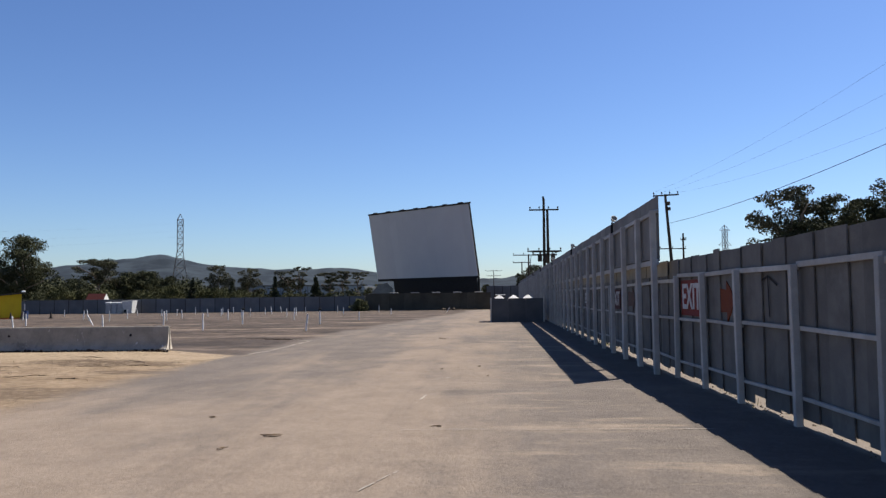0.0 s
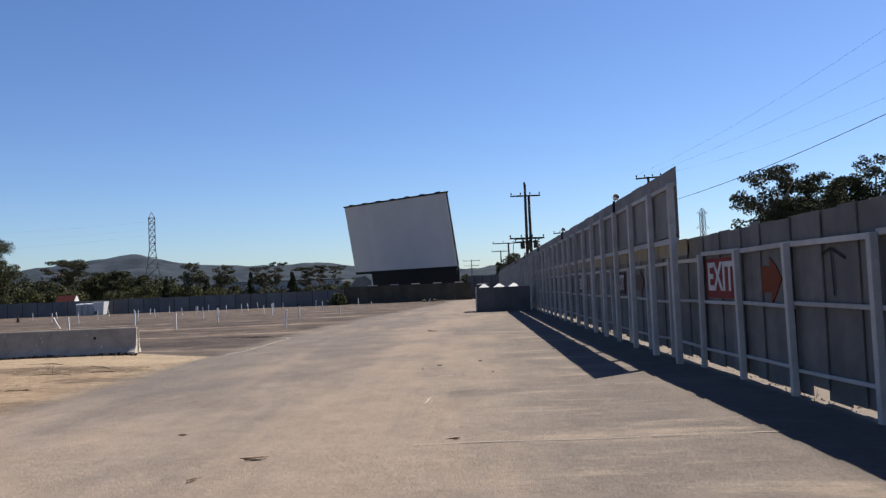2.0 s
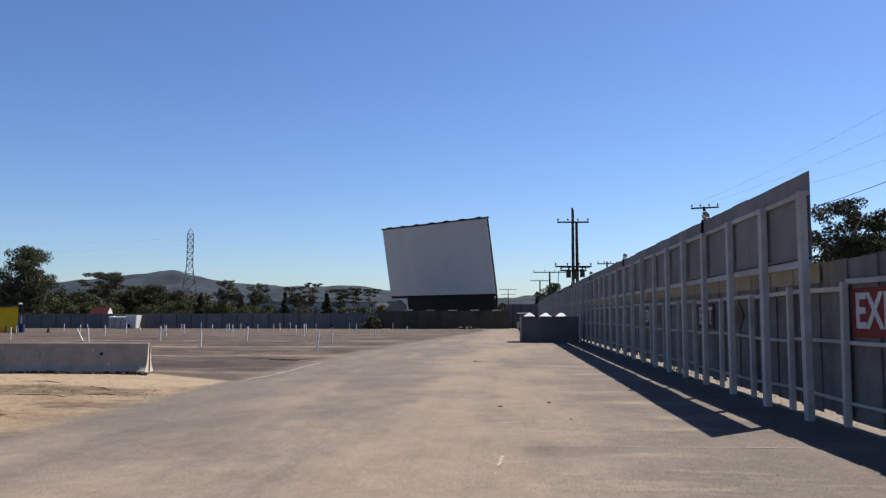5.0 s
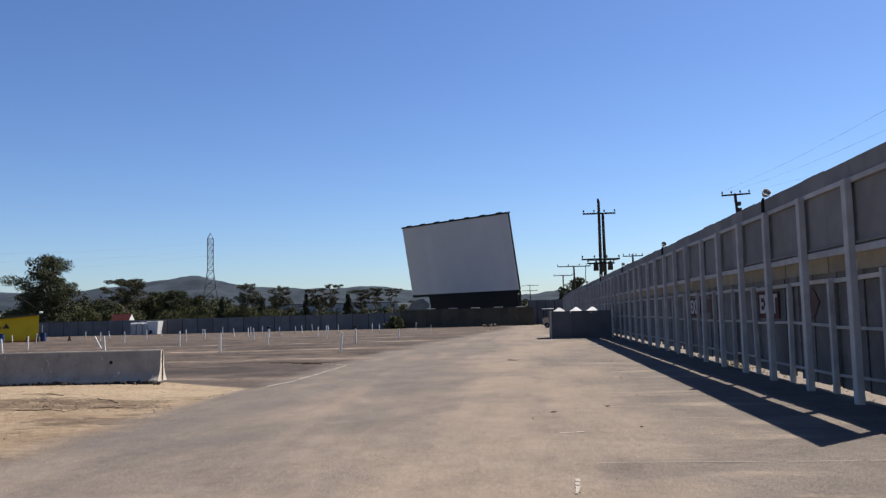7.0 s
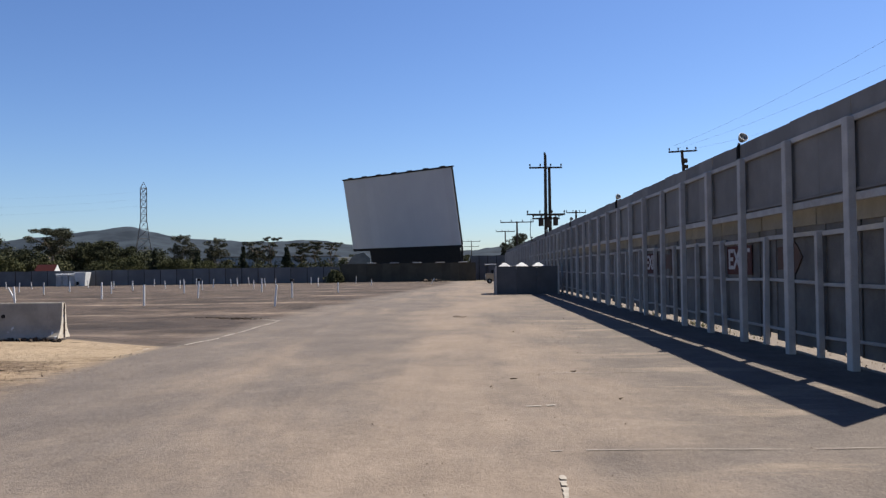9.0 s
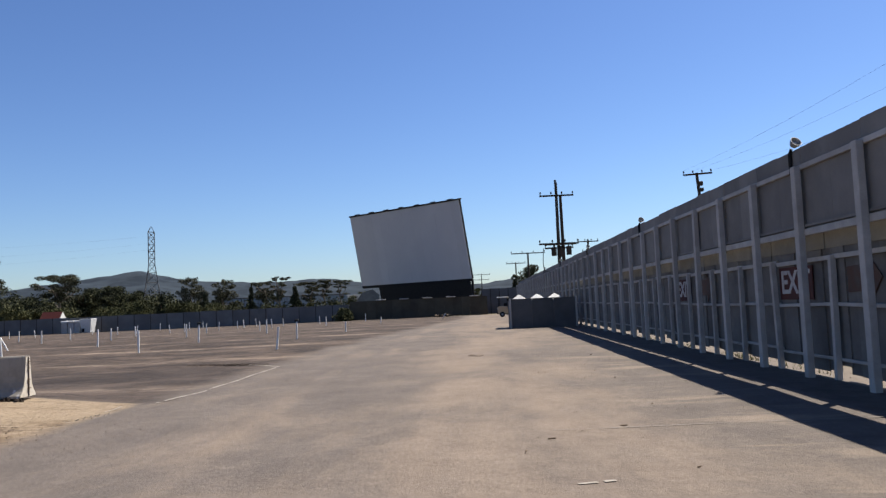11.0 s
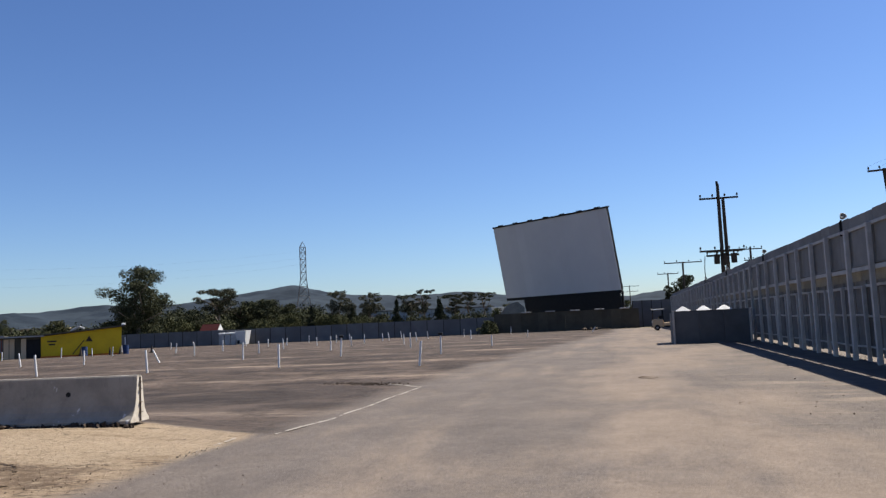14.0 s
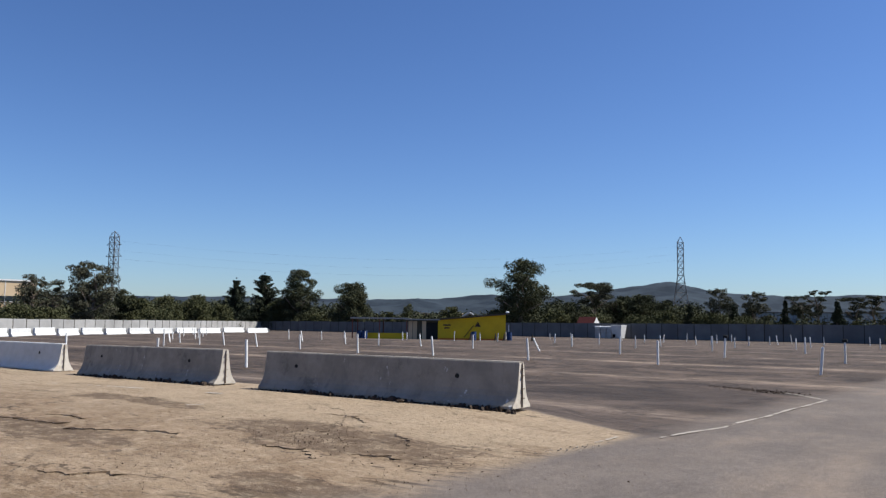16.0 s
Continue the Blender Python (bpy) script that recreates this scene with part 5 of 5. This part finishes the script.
TREE_WORDS = {
    "gum": ("gum_tree", "tall grey-green gum tree with a broken crown beyond the fence"),
    "oak": ("broadleaf_tree", "dense dark green broadleaf tree beyond the fence"),
    "bush": ("shrub", "rounded olive-green shrub growing behind the fence"),
    "fir": ("conifer", "dark narrow conifer beyond the fence"),
    "cedar": ("cedar_tree", "dark cedar with upswept ragged branches beyond the fence"),
    "pine": ("umbrella_pine", "dark flat-topped pine with bare limbs beyond the fence"),
}
TREES = [
    ("gum", -140.1, 73.6, 9.2, 2.5),
    ("gum", -146.2, 79.5, 8.7, 2.5),
    ("gum", -127.3, 77.2, 11.0, 4.4),
    ("oak", -133.7, 86.3, 7.1, 2.8),
    ("bush", -121.0, 62.2, 3.7, 3.6),
    ("bush", -119.2, 66.4, 3.4, 3.6),
    ("bush", -132.4, 88.6, 5.6, 3.8),
    ("bush", -134.3, 95.2, 6.3, 3.7),
    ("bush", -135.7, 102.1, 6.7, 4.1),
    ("bush", -129.5, 89.5, 3.8, 4.5),
    ("bush", -137.3, 109.1, 5.0, 3.5),
    ("cedar", -140.9, 114.9, 10.7, 4.0),
    ("cedar", -146.9, 126.9, 12.7, 5.6),
    ("oak", -135.1, 126.7, 13.0, 4.9),
    ("bush", -140.5, 126.8, 6.6, 5.0),
    ("bush", -129.9, 127.2, 3.6, 2.0),
    ("oak", -120.8, 128.3, 9.9, 4.9),
    ("bush", -118.5, 137.6, 4.2, 1.7),
    ("bush", -125.4, 151.6, 6.2, 2.1),
    ("bush", -114.8, 154.0, 5.6, 3.3),
    ("oak", -85.5, 138.2, 13.8, 6.0),
    ("bush", -88.2, 133.9, 4.5, 3.1),
    ("bush", -80.2, 141.6, 4.5, 3.6),
    ("pine", -86.0, 167.0, 11.3, 5.7),
    ("oak", -87.9, 160.2, 6.6, 3.6),
    ("oak", -85.5, 178.5, 8.4, 4.4),
    ("oak", -78.9, 176.2, 8.6, 4.3),
    ("bush", -74.4, 144.9, 3.9, 4.2),
    ("bush", -66.3, 146.7, 3.6, 4.2),
    ("bush", -63.1, 150.4, 4.7, 3.6),
    ("oak", -72.8, 173.4, 7.3, 3.2),
    ("fir", -64.5, 166.1, 6.6, 1.9),
    ("gum", -67.6, 191.6, 10.4, 3.2),
    ("fir", -58.5, 173.7, 6.3, 2.2),
    ("gum", -60.9, 193.9, 9.6, 3.2),
    ("bush", -55.5, 153.5, 4.1, 4.2),
    ("bush", -50.6, 155.2, 3.8, 3.2),
    ("fir", -46.8, 166.9, 7.2, 1.5),
    ("pine", -56.9, 215.9, 9.7, 4.2),
    ("pine", -52.3, 212.0, 10.7, 3.2),
    ("fir", -36.3, 159.2, 6.7, 2.1),
    ("bush", -33.6, 159.8, 3.2, 1.5),
    ("pine", -45.8, 218.6, 9.2, 3.6),
    ("pine", -43.3, 224.2, 9.9, 3.0),
    ("pine", -35.7, 207.9, 8.9, 2.3),
    ("bush", -23.4, 159.3, 4.8, 1.9),
    ("bush", -25.5, 159.0, 4.1, 1.7),
    ("bush", -20.6, 121.3, 1.9, 1.5),
    ("bush", -1.8, 170.8, 4.6, 1.6),
    ("oak", 6.6, 135.5, 7.3, 2.3),
    ("oak", 4.6, 140.6, 6.1, 1.3),
    ("bush", 9.2, 135.3, 6.1, 1.8),
    ("gum", 26.6, 72.1, 11.7, 3.5),
    ("oak", 30.9, 72.5, 10.9, 3.2),
    ("oak", 27.3, 69.6, 8.4, 2.7),
    ("oak", 34.8, 75.2, 10.9, 3.0),
    ("gum", 37.3, 76.2, 12.8, 2.6),
    ("oak", 39.4, 74.1, 10.5, 3.6),
]
for i, (kind, x, y, h, r) in enumerate(TREES):
    name, label = TREE_WORDS[kind]
    zb = -0.4
    t = thing(name, pose(x, y, zb, 0, 0, (i * 47) % 360), label, name.replace("_", " "), name.replace("_", " ") + "s round the lot")
    place("trunk", trunk_mesh(kind, h, r, i), t)
    place("crown", crown_mesh(kind, h, r * 1.12, i + 100), t)


def far_woods():
    """The low dark belt of far trees behind the single ones."""
    g = np.random.default_rng(77)
    cs = []
    for k in range(1500):
        deg = g.uniform(8, 78)
        az, d = radians(deg), g.uniform(180, 235)
        top = float(np.interp(deg, (8, 17, 20, 22, 31, 34, 36, 43, 46, 60, 78), (4.2, 4.4, 5.4, 8.2, 8.4, 7.0, 4.4, 4.2, 6.5, 7.5, 7.0)))
        h = top * g.uniform(0.5, 1.0)
        x, y = -2.8 - math.sin(az) * d, 13 + math.cos(az) * d
        if deg < 19.5 and (d < 228 and g.random() < 0.8):
            continue
        m = 22
        q = g.normal(size=(m, 3))
        q /= np.linalg.norm(q, axis=1)[:, None]
        w = h * g.uniform(0.22, 0.45)
        cs.append(np.array([x, y, h * 0.52]) + q * np.array([w, w, h * 0.48]) * g.uniform(0.5, 1, (m, 1)))
    c = np.repeat(np.concatenate(cs), 9, axis=0)
    n = len(c)
    c = c + g.normal(size=(n, 3)) * 0.4
    a = g.normal(size=(n, 3))
    a /= np.linalg.norm(a, axis=1)[:, None]
    b = np.cross(a, g.normal(size=(n, 3)))
    b /= np.linalg.norm(b, axis=1)[:, None]
    s = g.uniform(0.16, 0.36, (n, 1))
    v = np.stack([c - a * s, c + b * s * 0.6, c + a * s, c - b * s * 0.6], 1).reshape(-1, 3)
    v[:, 2] = np.maximum(v[:, 2], -0.8)
    me = bpy.data.meshes.new("far_woods")
    me.from_pydata(v.tolist(), [], np.arange(4 * n).reshape(-1, 4).tolist())
    me.materials.append(LEAF["oak"])
    tagged(new("far_woods", me), "belt of dark green trees far beyond the lot", "woods", kind="stuff")


far_woods()


# ---- buildings beyond the fence ----
def warehouse(x, y, w, d, h, rz, wall, label, windows, roof):
    t = thing("warehouse", pose(x, y, -0.6, 0, 0, rz), label, "building", "buildings beyond the lot")
    part("wall", boxm((0, 0, h / 2), (w, d, h)), wall, t)
    part("roof", boxm((0, 0, h + 0.1), (w + 0.4, d + 0.4, 0.3)), roof, t)
    for k in range(int(w / 4)):
        part("rib", boxm((-w / 2 + 2 + 4 * k, -d / 2 - 0.03, h / 2), (0.12, 0.08, h - 0.1)), roof, t)
    for wx, wz, ww, wh in windows:
        win = part("window", boxm((wx, -d / 2 - 0.04, wz), (ww, 0.06, wh)), M_GLASS, t, "dark window band")
        part("sill", boxm((wx, -d / 2 - 0.1, wz - wh / 2 - 0.05), (ww + 0.2, 0.2, 0.08)), roof, win)


warehouse(-58.5, 245, 36, 14, 6.0, 14, M_BLUEGREY, "long blue-grey metal warehouse behind the trees", ((-9, 3.6, 1.2, 0.8), (2, 4.0, 1.2, 0.8)), M_LOTFENCE)
warehouse(-31.0, 205, 5, 6, 5.0, 5, M_WHITE, "small white building between the trees", ((0, 3, 1.2, 0.8),), M_WHITE)
warehouse(-186, 82, 20, 12, 10.0, 82, M_BEIGE, "beige stucco building with a window band beyond the side fence", ((5.5, 6.2, 6.0, 1.1),), M_WHITE)
warehouse(-150, 190, 16, 10, 4.8, 35, M_BEIGE, "low beige house beyond the far fence", ((-3, 2.6, 1.5, 1.0),), M_BEIGE)


# ---- marks and litter on the ground ----
def painted_line(a, b, w, worn_gap=0.12, seed=0, paint=M_LINE):
    """A worn stripe of short ragged dabs that wanders a little."""
    g = random.Random(seed)
    a, b = Vector((*a, 0)), Vector((*b, 0))
    d = (b - a).normalized()
    s = Vector((-d.y, d.x, 0))
    L = (b - a).length
    bm = bmesh.new()
    u, prev = 0.0, None
    while u < L:
        off = 0.05 * noise.noise((u * 0.7, seed, 0)) + g.uniform(-0.006, 0.006)
        fade = 0.5 + noise.noise((u * 1.6, seed * 3.1, 4.0))
        ww = w * (0.35 + 0.65 * min(1, max(0, fade))) * g.uniform(0.7, 1.15)
        cur = []
        for k in (-1, 1):
            p = a + d * u + s * (off + k * ww / 2)
            cur.append(bm.verts.new((p.x, p.y, ground_z(p.x, p.y) + 0.009)))
        if prev and fade > worn_gap and g.random() > worn_gap * 0.3:
            bm.faces.new((prev[0], cur[0], cur[1], prev[1]))
        prev = cur
        u += g.uniform(0.04, 0.12)
    tagged(new("road_marking", mesh_of("road_marking", bm, paint)), "worn whitish paint line on the asphalt", "road marking", "painted lines", "structure")


for k, y in enumerate((9.5, 14.12, 19.12, 24.0)):
    painted_line((-0.9, y), (3.3, y + 0.1), 0.034, 0.10, k, M_FAINT)
painted_line((-0.97, 12.2), (-0.9, 13.4), 0.05, 0.3, 9)
painted_line((-0.95, 16.3), (-0.55, 16.4), 0.06, 0.3, 10)
painted_line((-7.62, 23.75), (-7.38, 25.6), 0.09, 0.15, 13)
painted_line((-7.38, 25.6), (-7.40, 31.8), 0.08, 0.2, 18)
painted_line((-7.40, 31.8), (-8.7, 33.2), 0.09, 0.3, 14)
painted_line((-0.92, 6.0), (-0.6, 7.0), 0.018, 0.35, 15)
painted_line((-16.6, 22.55), (-15.5, 22.65), 0.16, 0.3, 16)
painted_line((-15.05, 21.05), (-14.85, 21.35), 0.12, 0.2, 17)
painted_line((-21.5, 21.8), (-17.5, 22.4), 0.14, 0.45, 19)
painted_line((-8.02, 22.1), (-8.1, 23.4), 0.07, 0.4, 20)


def crack(points, w, seed):
    """A broken crust: ragged lip that drops off on its shaded side, with dark soil in the crack."""
    g = random.Random(seed)
    crust, gap = bmesh.new(), bmesh.new()
    prev = None
    for (ax, ay), (bx, by) in zip(points, points[1:]):
        n = max(2, int(math.hypot(bx - ax, by - ay) / 0.055))
        for i in range(n):
            u = i / n
            x, y = ax + (bx - ax) * u, ay + (by - ay) * u + g.uniform(-0.05, 0.05)
            z = ground_z(x, y)
            h = w * (0.06 + 0.38 * abs(noise.noise((x * 2.1, y * 2.1, seed)))) + 0.005
            q = w * g.uniform(0.1, 0.85) * (0.3 + 1.4 * abs(noise.noise((x * 3.1, y * 3.1, seed + 5))))
            cur = (
                crust.verts.new((x + 0.05, y + 0.16, z - 0.004)),
                crust.verts.new((x, y, z + h)),
                crust.verts.new((x, y - 0.006, z - 0.01)),
                gap.verts.new((x, y - 0.004, z + 0.011)),
                gap.verts.new((x - q * 0.4, y - q, z + 0.009)),
            )
            if prev:
                crust.faces.new((prev[0], prev[1], cur[1], cur[0]))
                crust.faces.new((prev[1], prev[2], cur[2], cur[1]))
                gap.faces.new((prev[3], prev[4], cur[4], cur[3]))
            prev = cur
    ob = new("ground_crack", mesh_of("ground_crack", gap, M_CRACK))
    tagged(ob, "dark ragged crack in the pale earth", "crack", "cracks in the earth", "structure")
    part("crust", crust, M_GROUND, ob)


crack([(-16.8, 18.3), (-15.92, 18.48), (-14.9, 18.59), (-14.5, 18.7)], 0.11, 1)
crack([(-14.05, 18.47), (-13.3, 18.85), (-12.68, 19.14), (-12.3, 19.12), (-12.08, 18.9)], 0.10, 2)
crack([(-15.8, 19.05), (-15.3, 19.16), (-14.76, 19.13)], 0.07, 3)
crack([(-11.25, 16.9), (-10.83, 17.03), (-10.66, 17.32), (-10.42, 17.21)], 0.07, 4)
crack([(-9.75, 16.45), (-9.47, 16.55), (-9.2, 16.5)], 0.08, 5)
crack([(-10.17, 21.06), (-9.8, 20.9), (-9.39, 20.45)], 0.09, 6)
crack([(-12.3, 21.75), (-11.7, 21.8), (-11.1, 21.45)], 0.05, 10)
crack([(-9.6, 19.7), (-9.2, 19.9), (-9.0, 19.8)], 0.07, 11)
crack([(-10.8, 19.35), (-10.2, 19.5), (-9.7, 19.2)], 0.05, 12)


def clods(name, cx, cy, sx, sy, n, size, mat, label, seed, flat=0.5):
    g = random.Random(seed)
    bm = bmesh.new()
    for k in range(n):
        x, y = cx + g.gauss(0, sx), cy + g.gauss(0, sy)
        s = size * g.uniform(0.4, 1.3)
        m = Matrix.Translation((x, y, ground_z(x, y) + s * 0.25)) @ Euler((g.uniform(0, 6), g.uniform(0, 6), g.uniform(0, 6))).to_matrix().to_4x4() @ Matrix.Diagonal((s, s * g.uniform(0.6, 1), s * flat, 1))
        r = bmesh.ops.create_icosphere(bm, subdivisions=1, radius=1.0, matrix=m)
        for v in r["verts"]:
            v.co += noise.noise_vector(v.co * 9 / max(s, 0.02) * 0.1) * s * 0.25
    tagged(new(name, mesh_of(name, bm, mat)), label, "soil", kind="stuff")


for k in range(5):
    clods("soil_ridge", -10.4 + 0.4 * k, 33.85 - 0.2 * k, 0.30, 0.13, 60, 0.026, M_CRACK, "row of dark dry soil clods on the asphalt", 30 + k)
clods("gravel", -9.5, 20.2, 1.3, 0.5, 200, 0.012, M_CLOD, "scattered gravel on the pale earth", 40)
clods("gravel", -12.5, 18.0, 2.5, 2.0, 300, 0.009, M_CLOD, "scattered gravel on the pale earth", 41)
clods("gravel", -11.5, 18.6, 2.6, 1.6, 1300, 0.0065, M_TWIG, "dark crumbs of soil over the pale earth", 47)
clods("gravel", -10.6, 20.4, 1.2, 0.55, 450, 0.008, M_TWIG, "dark crumbs of soil in the worn hollow", 48)
for k in range(9):
    u = (k + 0.5) / 9
    clods("damp_soil", -16.4 + 5.9 * u, 23.72 + 0.36 * u, 0.30, 0.035, 26, 0.030 + 0.02 * (k % 3), M_CRACK, "dark damp soil along the barrier's foot", 70 + k, 0.4)
    clods("damp_soil", -23.9 + 5.8 * u, 23.62 + 0.03 * u, 0.30, 0.035, 20, 0.028 + 0.02 * (k % 3), M_CRACK, "dark damp soil along the barrier's foot", 80 + k, 0.4)
clods("gravel", 0.5, 15.0, 2.5, 7.0, 300, 0.007, M_CLOD, "small stones scattered over the lane", 44)
clods("gravel", 0.9, 27.5, 0.9, 3.5, 40, 0.016, M_TWIG, "small brown litter blown over the lane", 45)
clods("soil_bank", 4.7, 16.0, 0.15, 12.0, 300, 0.016, M_CLOD, "loose soil along the foot of the fence", 46)


def stick(x, y, rz, n, seed):
    g = random.Random(seed)
    bm = bmesh.new()
    for k in range(4 if n < 0.5 else 2):
        a = Vector((g.uniform(-0.5, 0) * n, g.uniform(-0.06, 0.06) * n, 0.01 + 0.03 * n * k))
        b = Vector((g.uniform(0.1, 0.5) * n, g.uniform(-0.12, 0.12) * n, 0.012 + 0.03 * n * k))
        tube(bm, a, b, 0.004 + 0.006 * n, 0.002 + 0.003 * n, n=5)
    t = new("dead_branch", mesh_of("dead_branch", bm, M_TWIG))
    t.matrix_basis = pose(x, y, ground_z(x, y), 0, 0, rz)
    tagged(t, "dry brown dead branch lying on the asphalt", "branch", "branches on the lane")


for k, (x, y, rz, n) in enumerate(((-2.55, 8.93, 20, 0.36), (-1.88, 32.65, -55, 0.95), (-0.05, 19.2, 5, 0.14), (-1.3, 17.8, 80, 0.12), (-0.96, 18.5, 10, 0.12), (0.19, 16.77, 30, 0.08), (-0.42, 9.73, 0, 0.2), (-3.9, 10.6, 12, 0.16), (-2.9, 8.1, 70, 0.2))):
    stick(x, y, rz, n, k)


def weeds(cx, cy, n, seed):
    """Short dry blades along the foot of the fence."""
    g = random.Random(seed)
    bm = bmesh.new()
    for k in range(n):
        x, y = cx + g.gauss(0, 0.10), cy + g.gauss(0, 0.7)
        h, a, w = g.uniform(0.05, 0.16), g.uniform(0, 6.28), 0.008
        z = ground_z(x, y) + 0.005
        dx, dy = math.cos(a), math.sin(a)
        vs = [bm.verts.new((x - dy * w, y + dx * w, z)), bm.verts.new((x + dy * w, y - dx * w, z)), bm.verts.new((x + dx * h * 0.5, y + dy * h * 0.5, z + h))]
        bm.faces.new(vs)
    tagged(new("weeds", mesh_of("weeds", bm, M_WEED)), "short dry yellow-green weeds at the fence foot", "weeds", kind="stuff")


for k, (x, y, n) in enumerate(((4.35, 28.4, 200), (4.4, 25.2, 30), (4.3, 33.0, 40), (4.55, 12.6, 25), (4.2, 38.0, 40))):
    weeds(x, y, n, k)


for k in range(3):
    clods("edge_stones", -8.12 + 0.06 * k, 21.5 + 0.4 * k, 0.05, 0.2, 12, 0.013, M_LINE, "pale stone chips along the asphalt's broken edge", 60 + k)
